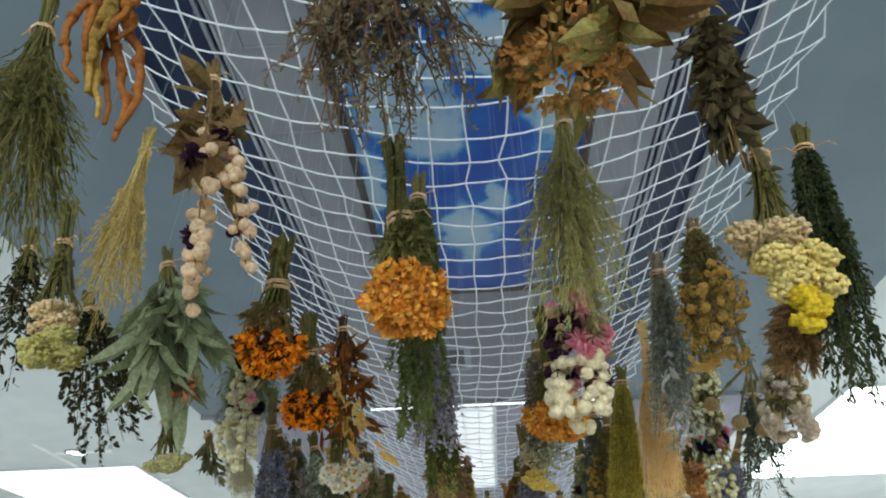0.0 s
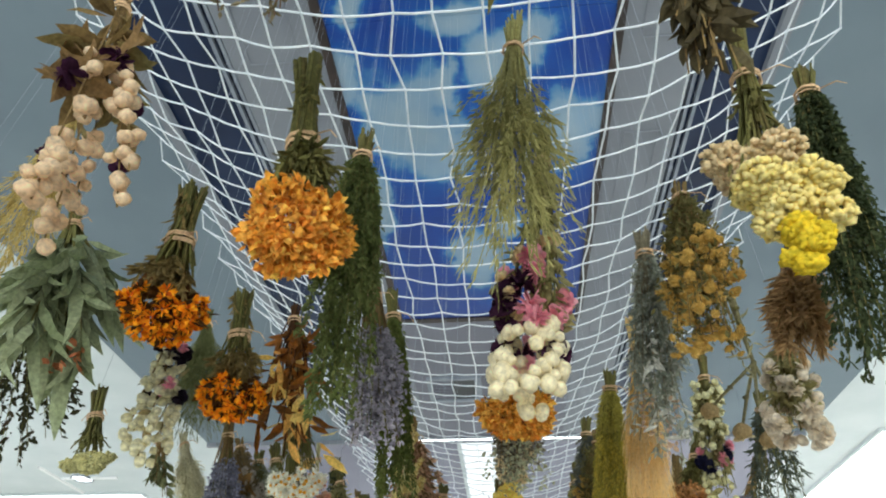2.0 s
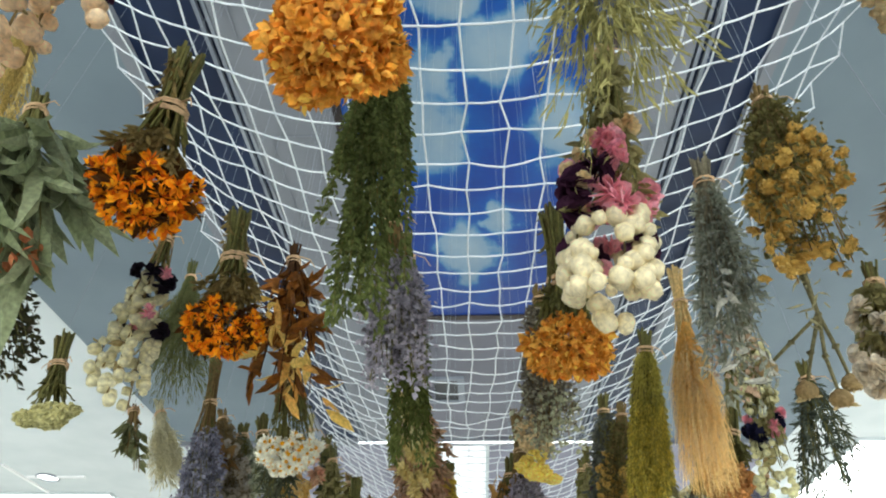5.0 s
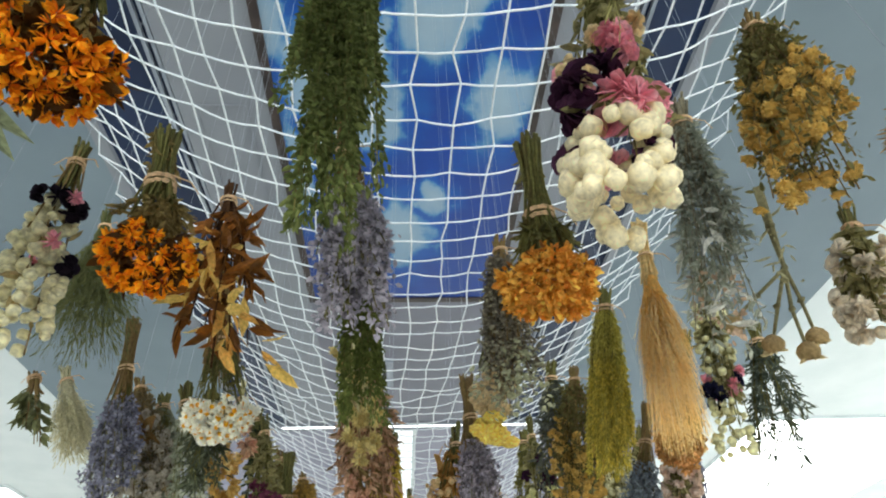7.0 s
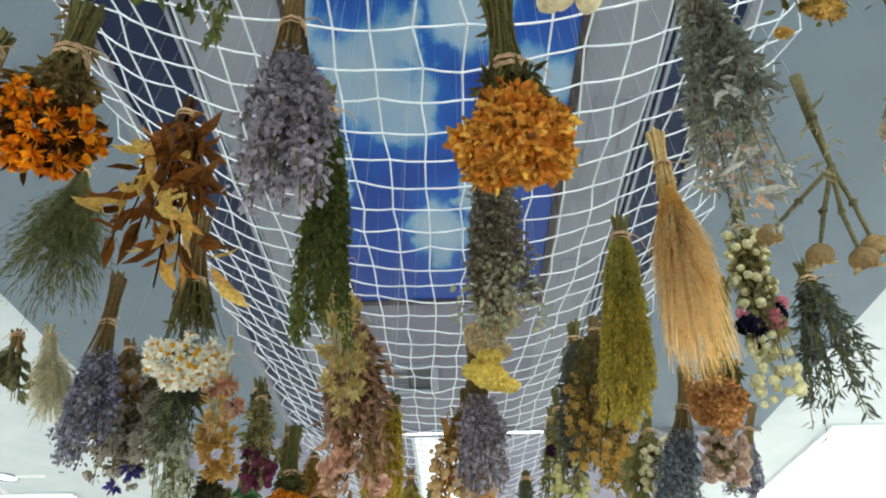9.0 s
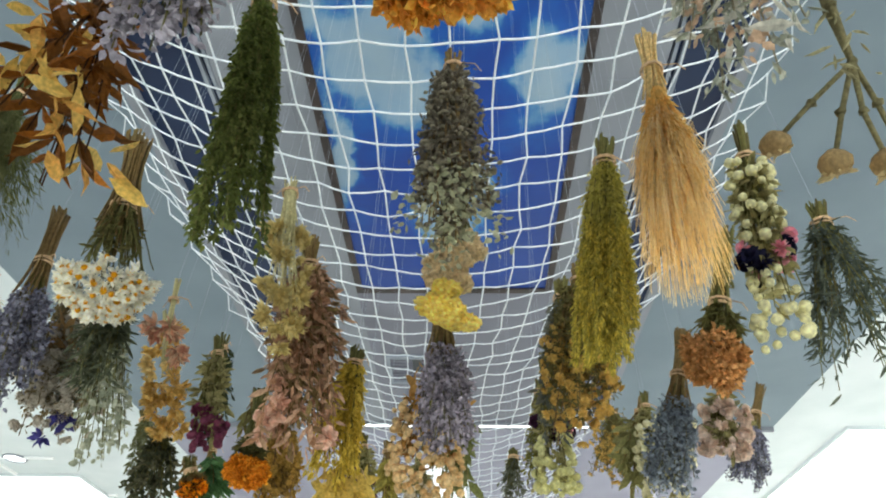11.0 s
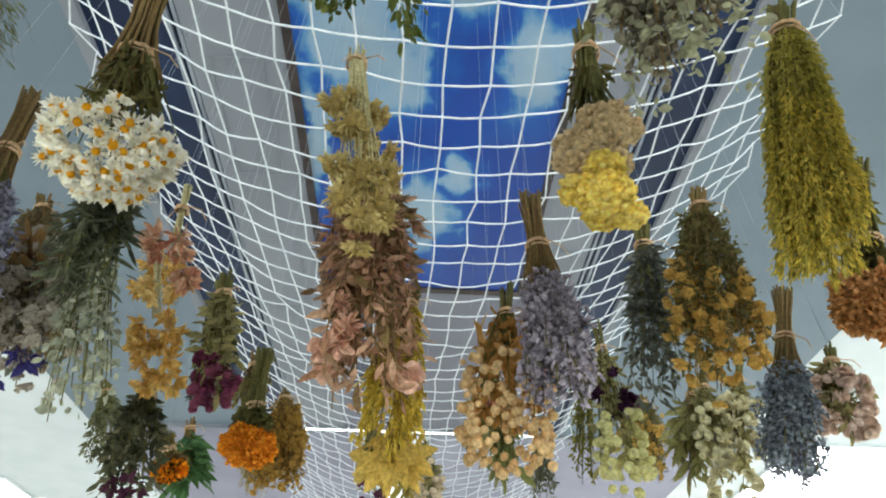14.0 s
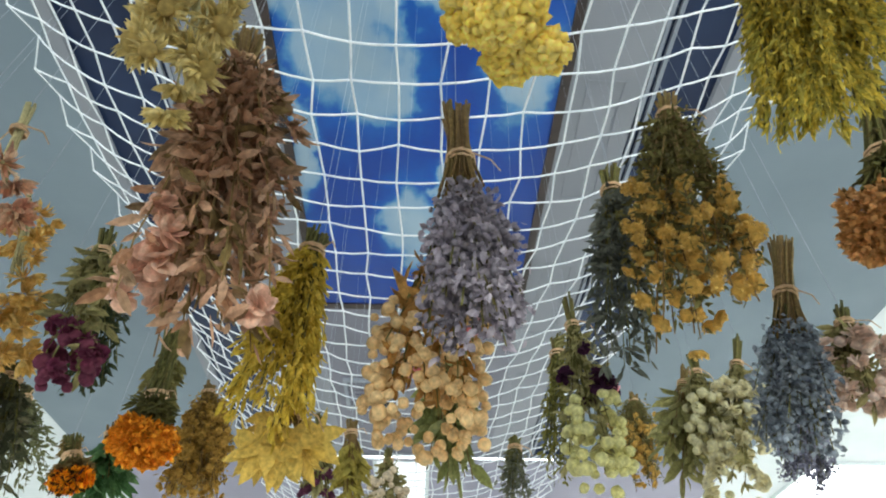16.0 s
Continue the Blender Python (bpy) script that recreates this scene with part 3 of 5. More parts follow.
class Bunch:
    """One hanging bunch: from the cut stem ends at the top down to the flower heads."""

    def __init__(self, name, label, top, bottom, width):
        self.ob = tagged(new(name), label, "dried bouquet", "dried bunches hung from the ceiling")
        self.ob.location = top
        self.top = np.array(top, float)
        ax = np.array(bottom, float) - self.top
        self.L = float(np.linalg.norm(ax))
        self.a = ax / self.L
        self.u = unit(np.cross(self.a, (0.2, 1.0, 0.1)))
        self.v = np.cross(self.a, self.u)
        self.w = width
        # clear hanging line from the stem ends up to the ceiling
        g = Geo()
        h = CZ - 0.002 - self.top[2]
        g.tube([self.a * 0.02, (0, 0, 0.01), (0.004, 0.003, h * 0.4), (0, 0, h)], 0.0003, 0.0003, 3)
        part("hanging_line", g, LINE, self.ob)

    def at(self, s, r, phi):
        s, r, phi = (np.asarray(q, float)[..., None] for q in (s, r, phi))
        return self.a * s * self.L + r * (np.cos(phi) * self.u + np.sin(phi) * self.v)

    def radial(self, p):
        q = p - (p @ self.a)[..., None] * self.a
        return unit(q + 1e-6)

    def stems(self, mat, n=26, s0=0.0, s1=0.5, r=0.011, thick=0.0013, flare=1.5, label=""):
        g = Geo()
        for _ in range(n):
            phi, rr = rng.uniform(0, 6.28), r * math.sqrt(rng.uniform(0, 1))
            a, e = s0 + rng.uniform(-0.02, 0.035), s1 + rng.uniform(-0.08, 0.05)
            ss = np.linspace(a, e, 5)
            k = (ss - a) / (e - a)
            rad = rr * (1.15 - 0.5 * np.sin(np.pi * k) + (flare - 1) * k ** 2)
            g.tube(self.at(ss, rad, phi + 0.5 * k + 0 * ss), thick * rng.uniform(0.7, 1.3), thick * 0.8, 5)
        return tagged(part("stem_mass", g, mat, self.ob, label, True), kind="stuff")

    def tie(self, s=0.25, r=0.010, wraps=4, mat=None):
        g = Geo()
        k = np.linspace(0, wraps, wraps * 10 + 1)
        g.tube(self.at(s + 0.008 * k / self.L * 0.25 + 0.006 * np.sin(k * 2.3), r * 1.06 + 0 * k, k * 6.283), 0.0011, 0.0011, 5)
        e = self.at(s, r * 1.1, 0.3)
        for sgn in (-1, 1):
            d = self.u * sgn * 0.012 + self.v * rng.uniform(-0.01, 0.01)
            g.tube([e, e + d + self.a * 0.003, e + 1.5 * d + self.a * 0.014], 0.0008, 0.0005, 4)
        return part("twine", g, mat or TWINE, self.ob, "wound tan twine", True)

    def curves(self, n, s0, lo, hi, r0, R, power=1.4, wiggle=0.05):
        phi = rng.uniform(0, 6.283, n)
        rr = R * np.sqrt(rng.uniform(0.02, 1, n))
        ra = r0 * np.sqrt(rng.uniform(0, 1, n))
        e = rng.uniform(lo, hi, n) - 0.10 * (rr / max(R, 1e-6)) ** 2 * (hi - lo + 0.2)
        k = np.linspace(0, 1, 7)
        s = s0 + (e - s0)[:, None] * k
        rad = ra[:, None] + (rr - ra)[:, None] * k ** power
        ph = phi[:, None] + rng.normal(0, 0.25, n)[:, None] * k
        p = self.at(s, rad, ph)
        p += rng.normal(0, wiggle * self.w * 0.25, p.shape) * k[None, :, None]
        return p

    def draw(self, cur, mat, r0=0.0008, r1=0.0004, name="sprig_mass", sides=3, label=""):
        g = Geo()
        for c in cur:
            g.tube(c, r0, r1, sides)
        return tagged(part(name, g, mat, self.ob, label), kind="stuff")

    def along(self, cur, k, u0=0.3, u1=1.0):
        n = len(cur)
        i = rng.integers(0, n, n * k)
        t = rng.uniform(u0, u1, n * k) * 6
        j = np.minimum(t.astype(int), 5)
        f = (t - j)[:, None]
        a, b = cur[i, j], cur[i, j + 1]
        return a * (1 - f) + b * f, unit(b - a)

    def foliage(self, cur, k, mat, ln, wd, u0=0.3, u1=1.0, out=0.8, down=0.8, curl=0.3, name="foliage", label="", spread=0.0):
        p, d = self.along(cur, k, u0, u1)
        if spread:
            p = p + rng.normal(0, spread, p.shape)
        dd = d * down + unit(rng.normal(size=p.shape)) * out + self.radial(p) * 0.25
        g = Geo()
        z = rng.uniform(0.6, 1.35, len(p))
        g.leaves(p, dd, ln * z, wd * z, curl)
        return tagged(part(name, g, mat, self.ob, label), kind="stuff")

    def buds(self, cur, k, mat, r, u0=0.6, u1=1.0, squash=0.9, spread=0.004, name="bud_mass", label="", fine=False, rough=0.15, single=""):
        p, d = self.along(cur, k, u0, u1)
        p = p + rng.normal(0, spread, p.shape)
        z = r * rng.uniform(0.65, 1.25, len(p))
        if single:
            return pieces(single, [button_mesh(single, r, squash, mat) for _ in range(4)], p, unit(self.radial(p) + 0.8 * self.a + 0.4 * rng.normal(size=p.shape)), self.ob, z / r)
        g = Geo()
        g.balls(p, z, squash, rough, fine)
        return tagged(part(name, g, mat, self.ob, label, True), kind="stuff")

    def dome(self, n, mat, s, rx, rz, ln, wd, name="petal_mass", label="", inner=0.55, curl=0.5, top=-0.4, off=(0, 0)):
        """Petals crowded on a rounded head about s along the axis."""
        q = unit(rng.normal(size=(int(n * 1.6), 3)))
        q = q[q[:, 2] > top][:n]
        rad = rng.uniform(inner, 1.0, (len(q), 1)) ** 0.5
        lump = 1 + 0.10 * np.sin(5 * q[:, :1] + 2 * q[:, 1:2]) + 0.08 * np.sin(7 * q[:, 1:2] - 4 * q[:, 2:3])
        q2 = q * rad * lump
        p = self.at(s + off[1], 0, 0) + q2[:, :1] * rx * self.u + q2[:, 1:2] * rx * self.v + q2[:, 2:3] * rz * self.a + off[0] * self.u
        d = q[:, :1] * self.u + q[:, 1:2] * self.v + q[:, 2:3] * self.a
        g = Geo()
        z = rng.uniform(0.6, 1.3, len(p))
        g.leaves(p - d * ln * 0.3, d + 0.75 * rng.normal(size=p.shape), ln * z, wd * z, curl)
        return tagged(part(name, g, mat, self.ob, label), kind="stuff")

    def dome_points(self, n, s, rx, rz, low=-0.15):
        """Places spread evenly over a rounded head, and the ways they face."""
        k = np.arange(n) + 0.5
        h = 1 - (1 - low) * k / n
        ph = k * 2.39996 + rng.normal(0, 0.25, n)
        r = np.sqrt(np.maximum(0, 1 - h * h))
        q = np.stack((r * np.cos(ph), r * np.sin(ph), h), -1) * rng.uniform(0.82, 1.06, (n, 1))
        d = q[:, :1] * self.u + q[:, 1:2] * self.v + q[:, 2:3] * self.a
        p = self.at(s, 0, 0) + q[:, :1] * rx * self.u + q[:, 1:2] * rx * self.v + q[:, 2:3] * rz * self.a
        return p, d

    def points(self, n, lo, hi, R, full=False):
        s = rng.uniform(lo, hi, n)
        r = R * (np.sqrt(rng.uniform(0.0 if full else 0.45, 1, n)))
        return self.at(s, r, rng.uniform(0, 6.283, n))


BR = plant((92, 72, 46), (128, 104, 66), (110, 96, 58), thin=0.1)
GRN = plant((78, 76, 44), (106, 102, 58), (88, 74, 44), thin=0.1)
TAN = plant((196, 160, 108), (218, 186, 132), (178, 140, 90), thin=0.15)
PALE = plant((168, 156, 110), (196, 186, 140), (148, 138, 96), thin=0.15)


def blossom(b, centres, face, mat, ln, wd, rings=3, per=8, name="blossom", label="", cup=0.9, core=None, core_r=0.0):
    """Layered rosettes, each a part of its own, opening along face; with a raised centre where core is given."""
    face = unit(face)
    kinds = [rosette_mesh(name, mat, ln, wd, rings, per, cup) for _ in range(min(5, len(centres)))]
    sizes = rng.uniform(0.85, 1.15, len(centres))
    made = pieces(name, kinds, centres, face, b.ob, sizes, label)
    if core is not None:
        g = Geo()
        g.balls(np.array(((0, 0, ln * 0.12),)), core_r, 0.75, 0.08, True)
        me = g.mesh("flower_centre", core, True)
        for ob in made:
            new("flower_centre", me).parent = ob


def statice(top, bot, w, cols, label, name="statice_bunch", neck=0.5):
    w *= 0.83
    b = Bunch(name, label, top, bot, w)
    b.stems(GRN, 54, 0, neck + 0.12, 0.0112, 0.0015, 1.5)
    b.foliage(b.curves(14, 0.01, 0.3, neck, 0.011, 0.0125, 1.0), 9, plant((92, 92, 52), (122, 116, 70), (100, 84, 48)), 0.010, 0.0032, 0.0, 1.0, 0.45, 0.9, 0.5)
    b.tie(neck - 0.06, 0.0125, 6)
    b.draw(b.curves(40, neck, neck + 0.18, neck + 0.3, 0.010, w * 0.44, 0.8), GRN, 0.0011, 0.0007)
    b.foliage(b.curves(26, neck - 0.02, neck + 0.1, neck + 0.22, 0.011, w * 0.36, 1.0), 16, GRN, 0.014, 0.004, 0.1)
    b.dome(2300, plant(*cols), 0.815, w * 0.5, b.L * 0.165, 0.0066, 0.0060, curl=0.9, inner=0.4)
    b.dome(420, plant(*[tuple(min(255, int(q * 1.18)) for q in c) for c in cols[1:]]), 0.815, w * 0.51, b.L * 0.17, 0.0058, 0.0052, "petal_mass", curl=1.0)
    b.dome(160, plant((120, 78, 40), (146, 96, 50), (98, 82, 48)), 0.79, w * 0.48, b.L * 0.16, 0.007, 0.005, "withered_petal_mass", curl=0.8)
    return b


def herb(top, bot, w, cols, label, name="herb_bunch", ln=0.009, wd=0.004, n=42, k=46, tie=0.12, lo=0.55, power=1.1, stem=GRN, out=0.9, tips=None, spread=0.003, thick=0.010):
    w *= 0.83
    b = Bunch(name, label, top, bot, w)
    b.stems(stem, 34, 0, tie + 0.2, thick, 0.0014, 1.6)
    b.tie(tie, thick * 1.06, 4)
    cur = b.curves(n, tie + 0.02, lo, 1.03, 0.008, w * 0.52, power)
    b.draw(cur, stem, 0.0009, 0.0005)
    b.foliage(cur, k, plant(*cols), ln, wd, 0.03, 1.0, out, 0.9, spread=spread)
    if tips:
        b.foliage(cur, k // 2, plant(*tips), ln, wd, 0.45, 1.0, out, 0.9, name="yellow_foliage", spread=spread)
    return b


def lavender(top, bot, w, cols, label, name="lavender_bunch", neck=0.42, n=60):
    w *= 0.83
    b = Bunch(name, label, top, bot, w)
    b.stems(BR, 46, 0, neck + 0.1, 0.011, 0.0012, 1.7)
    b.tie(neck - 0.14, 0.0105, 5)
    cur = b.curves(n, neck - 0.04, 0.74, 1.02, 0.010, w * 0.5, 0.95)
    b.draw(cur, GRN, 0.0008, 0.0006)
    b.foliage(cur, 60, plant(*cols), 0.0062, 0.0048, 0.22, 1.0, 1.0, 0.6, 0.6, "floret_mass", spread=0.0035)
    b.buds(cur, 12, plant(*[tuple(int(q * 0.8) for q in c) for c in cols]), 0.0024, 0.3, 1.0, 1.3, 0.0035, "calyx_mass")
    return b


def grass(top, bot, w, cols, label, name="grass_bunch", neck=0.15, n=110, seed=26, thick=0.0006):
    w *= 0.83
    b = Bunch(name, label, top, bot, w)
    m = plant(*cols)
    b.stems(m, 24, 0, neck + 0.15, 0.008, 0.0011, 1.7)
    b.tie(neck, 0.0085, 3)
    cur = b.curves(n, neck, 0.6, 1.05, 0.006, w * 0.55, 1.35, 0.12)
    b.draw(cur, m, thick, thick * 0.5, "blade_mass")
    b.foliage(cur, seed, m, 0.011, 0.0016, 0.4, 1.0, 0.35, 1.0, 0.2, "seed_mass", spread=0.0015)
    return b


def broom(top, bot, w, cols, label, name="feather_grass_bunch", neck=0.36, n=1500):
    w *= 0.83
    b = Bunch(name, label, top, bot, w)
    b.stems(plant((214, 184, 122), (228, 200, 142)), 44, 0, neck, 0.0085, 0.0014, 1.2)
    b.tie(neck * 0.5, 0.009, 3)
    cur = b.curves(130, neck - 0.06, 0.50, 0.74, 0.007, w * 0.32, 0.75, 0.03)
    b.draw(cur, plant(*cols, thin=0.4), 0.0013, 0.0005, "ear_mass")
    b.foliage(cur, 24, plant(*cols, thin=0.4), 0.012, 0.0013, 0.3, 1.0, 0.22, 1.0, 0.1, "seed_mass")
    cur = b.curves(n, neck, 0.62, 1.06, 0.008, w * 0.52, 0.85, 0.05)
    b.draw(cur, plant((232, 198, 124), (240, 216, 156), (250, 238, 206), thin=0.5), 0.0003, 0.00018, "awn_fringe")
    return b


def yarrow(top, bot, w, groups, label, name="yarrow_bunch", neck=0.5):
    """groups: (share along, sideways, radius share, colours)."""
    w *= 0.83
    b = Bunch(name, label, top, bot, w)
    b.stems(GRN, 22, 0, neck + 0.15, 0.010, 0.0015, 1.8)
    b.tie(neck - 0.2, 0.0105, 4)
    b.draw(b.curves(30, neck, neck + 0.15, neck + 0.35, 0.009, w * 0.36, 0.9), GRN, 0.0013, 0.0009)
    b.foliage(b.curves(12, neck - 0.15, neck, neck + 0.1, 0.010, w * 0.2, 1.0), 7, GRN, 0.012, 0.004, 0.1)
    for s, off, rad, cols in groups:
        m = plant(*cols)
        for _ in range(9):
            lumps = Geo()
            ph, rr = rng.uniform(0, 6.28), rad * w * rng.uniform(0.1, 0.62)
            c = b.at(s + rng.uniform(-0.06, 0.06), rr, ph) + off * w * b.u
            R = rad * w * rng.uniform(0.28, 0.46)
            q = unit(rng.normal(size=(300, 3)))
            q = q[(q @ b.a) > -0.25]
            flat = q - 0.45 * (q @ b.a)[:, None] * b.a
            lumps.balls(c + flat * R * rng.uniform(0.7, 1.06, (len(q), 1)), 0.0027 * rng.uniform(0.7, 1.3, len(q)), 0.75, 0.25)
            part("flower_umbel", lumps, m, b.ob, "crumbly flat flower umbel", True)
    return b


def tansy(top, bot, w, cols, label, name="tansy_bunch", leafc=((100, 96, 58), (124, 116, 72), (84, 78, 46)), r=0.0062, k=5, lo=0.55, core=0.58):
    w *= 0.83
    b = Bunch(name, label, top, bot, w)
    b.stems(BR, 20, 0, 0.22, 0.008, 0.0013, 1.8)
    b.tie(0.07, 0.0085, 3)
    cur = b.curves(40, 0.08, lo, 1.0, 0.007, w * 0.5, 0.75)
    b.draw(cur, BR, 0.0009, 0.0006)
    b.foliage(cur, 90, plant(*leafc), 0.0068, 0.0030, 0.08, 0.95, 1.0, 0.6, spread=0.005)
    b.buds(cur, k, plant(*cols), r, core, 1.0, 0.62, 0.006, "bud_mass", "", single="button_flower" if r > 0.004 else "")
    if r <= 0.004:
        b.foliage(cur, 5, plant(*cols), 0.006, 0.005, core, 1.0, 1.0, 0.4, 0.7, "petal_mass", spread=0.006)
    return b


def daisy(top, bot, w, label, name="daisy_bunch"):
    w *= 0.83
    b = Bunch(name, label, top, bot, w)
    b.stems(BR, 56, 0, 0.6, 0.0135, 0.0014, 1.7)
    b.tie(0.42, 0.0135, 4)
    b.draw(b.curves(60, 0.42, 0.68, 0.86, 0.011, w * 0.44, 0.9), GRN, 0.0009, 0.0006)
    b.foliage(b.curves(24, 0.42, 0.62, 0.8, 0.012, w * 0.36), 10, GRN, 0.013, 0.003, 0.2)
    p, d = b.dome_points(105, 0.83, w * 0.46, b.L * 0.125, -0.2)
    blossom(b, p, d + 0.6 * rng.normal(size=p.shape), plant((240, 236, 216), (250, 247, 234), (232, 224, 196)), 0.0086, 0.0050, 2, 10, "daisy_head", "daisy head with creamy white rays", 0.5,
            plant((226, 158, 24), (244, 186, 44), (200, 132, 20)), 0.0029)
    return b


def marigold(top, bot, w, label, name="marigold_bunch"):
    w *= 0.83
    b = Bunch(name, label, top, bot, w)
    b.stems(GRN, 50, 0, 0.55, 0.0118, 0.0014, 1.5)
    b.tie(0.33, 0.0122, 6)
    leaf = plant((118, 100, 62), (142, 122, 76), (98, 82, 50))
    b.foliage(b.curves(12, 0.02, 0.3, 0.5, 0.011, 0.013), 8, leaf, 0.012, 0.0036, 0.0, 1.0, 0.45, 0.9, 0.5)
    b.foliage(b.curves(26, 0.45, 0.62, 0.80, 0.010, w * 0.38, 0.9), 22, leaf, 0.013, 0.0036, 0.15, 1.0, 0.5, 0.9, 0.5, "feathery_foliage")
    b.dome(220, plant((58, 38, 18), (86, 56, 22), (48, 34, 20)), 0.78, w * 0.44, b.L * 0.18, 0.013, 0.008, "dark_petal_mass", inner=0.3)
    p, d = b.dome_points(52, 0.79, w * 0.46, b.L * 0.185, -0.3)
    blossom(b, p, d + 0.3 * rng.normal(size=p.shape), plant((222, 108, 10), (246, 148, 16), (252, 176, 40), (206, 92, 14), (120, 66, 20)), 0.0078, 0.0044, 2, 9, "marigold_head", "bright orange ragged marigold head", 0.5)
    return b


def berries(top, bot, w, cols, label, name="everlasting_bunch", n=80, r=0.0066, lo=0.45, extra=(), leafc=((132, 124, 82), (160, 150, 104)), full=False, stem_end=0.5):
    """Pale papery round heads, with a few other blossoms: extra holds (count, lo, hi, colours, size, name)."""
    w *= 0.83
    b = Bunch(name, label, top, bot, w)
    b.stems(GRN, 18, 0, stem_end, 0.0075, 0.0014, 1.6)
    b.tie(0.16, 0.0082, 4)
    cur = b.curves(20, 0.15, 0.6, 0.95, 0.007, w * 0.42, 0.9)
    b.draw(cur, GRN, 0.001, 0.0007)
    b.foliage(cur, 14, plant(*leafc), 0.017, 0.007, 0.1, 1.0, 0.9, 0.7, 0.4)
    p = b.points(n, lo, 1.0, w * 0.42, full)
    m = plant(*cols)
    pieces("round_head", [head_mesh("round_head", m, r) for _ in range(4)], p, unit(b.radial(p) + b.a + 0.5 * rng.normal(size=p.shape)), b.ob, rng.uniform(0.7, 1.2, n))
    for cnt, a, e, cc, size, nm in extra:
        p = b.points(cnt, a, e, w * 0.46)
        blossom(b, p, b.radial(p) + b.a * 0.5 + 0.3 * rng.normal(size=p.shape), plant(*cc), size * 0.62, size * 0.72, 4, 6, nm, "", 1.15)
    return b


def leafy(top, bot, w, cols, label, name="leafy_bunch", ln=0.06, wd=0.018, n=16, k=6, tie=0.14, curl=0.35, stem=BR, lo=0.5, power=1.1, down=1.0, out=0.7):
    w *= 0.83
    b = Bunch(name, label, top, bot, w)
    b.stems(stem, 14, 0, tie + 0.2, 0.008, 0.0015, 1.7)
    b.tie(tie, 0.0088, 4)
    cur = b.curves(n, tie, lo, 0.92, 0.007, w * 0.36, power)
    b.draw(cur, stem, 0.0013, 0.0008)
    b.foliage(cur, k, plant(*cols, rough=0.7, thin=0.25), ln, wd, 0.15, 0.9, out, down, curl)
    return b


def strawflowers(b, lo, hi, n, R, cols, size, name="strawflower"):
    p = b.points(n, lo, hi, R)
    blossom(b, p, b.radial(p) + b.a * 0.8, plant(*cols), size, size * 0.5, 3, 9, name, "papery strawflower", 0.8)


def lobed_leaves(b, n, lo, hi, R, size, cols, name="lobed_leaf", label="broad lobed dry leaf"):
    """Maple-like leaves: fans of pointed lobes, cupped and veined by a fold."""
    m = plant(*cols)
    for c in b.points(n, lo, hi, R):
        g = Geo()
        d = unit(b.a + 0.5 * rng.normal(size=3))
        u = unit(np.cross(d, rng.normal(size=3)))
        nn = np.cross(d, u)
        sz = size * rng.uniform(0.7, 1.2)
        tilt = rng.uniform(0.1, 0.3)
        mid, rim = [], []
        for i, ang in enumerate(np.linspace(-2.3, 2.3, 21)):
            rr = (1.0, 0.72, 0.5, 0.72)[i % 4] * (1 - 0.12 * abs(ang))
            way = math.cos(ang) * d + math.sin(ang) * u
            mid.append(c + sz * 0.3 * way + nn * sz * 0.05)
            rim.append(c + sz * rr * way - nn * sz * tilt * rr * rr * (1 + 0.6 * math.sin(3 * ang)))
        f = [(0, i, i + 1) for i in range(1, 21)] + [(i, 21 + i, 22 + i, i + 1) for i in range(1, 21)]
        g.add([c] + mid + rim, f)
        g.tube([c - d * sz * 0.5, c - d * sz * 0.2, c], 0.0011, 0.0008, 4)
        part(name, g, m, b.ob, label)


def head_strands(b, n, per, cols, r, lo):
    """Round papery heads crowded along a few thin hanging stalks."""
    cur = b.curves(n, 0.08, 0.78, 1.0, 0.006, b.w * 0.5, 0.9, 0.05)
    b.draw(cur, BR, 0.0011, 0.0008, "stalk_mass", 4)
    m = plant(*cols)
    kinds = [head_mesh("round_head", m, r) for _ in range(4)]
    for c in cur:
        t = np.sort(rng.uniform(lo, 1.0, per)) * 6
        j = np.minimum(t.astype(int), 5)
        p = c[j] + (c[j + 1] - c[j]) * (t - j)[:, None]
        out = unit(rng.normal(size=p.shape) + 0.4 * b.a)
        pieces("round_head", kinds, p + out * r * rng.uniform(0.7, 1.5, (per, 1)), out, b.ob, rng.uniform(0.75, 1.15, per))
    b.foliage(cur, 7, plant((132, 116, 78), (160, 142, 100)), 0.014, 0.006, 0.1, 0.9, 0.9, 0.7, 0.4)


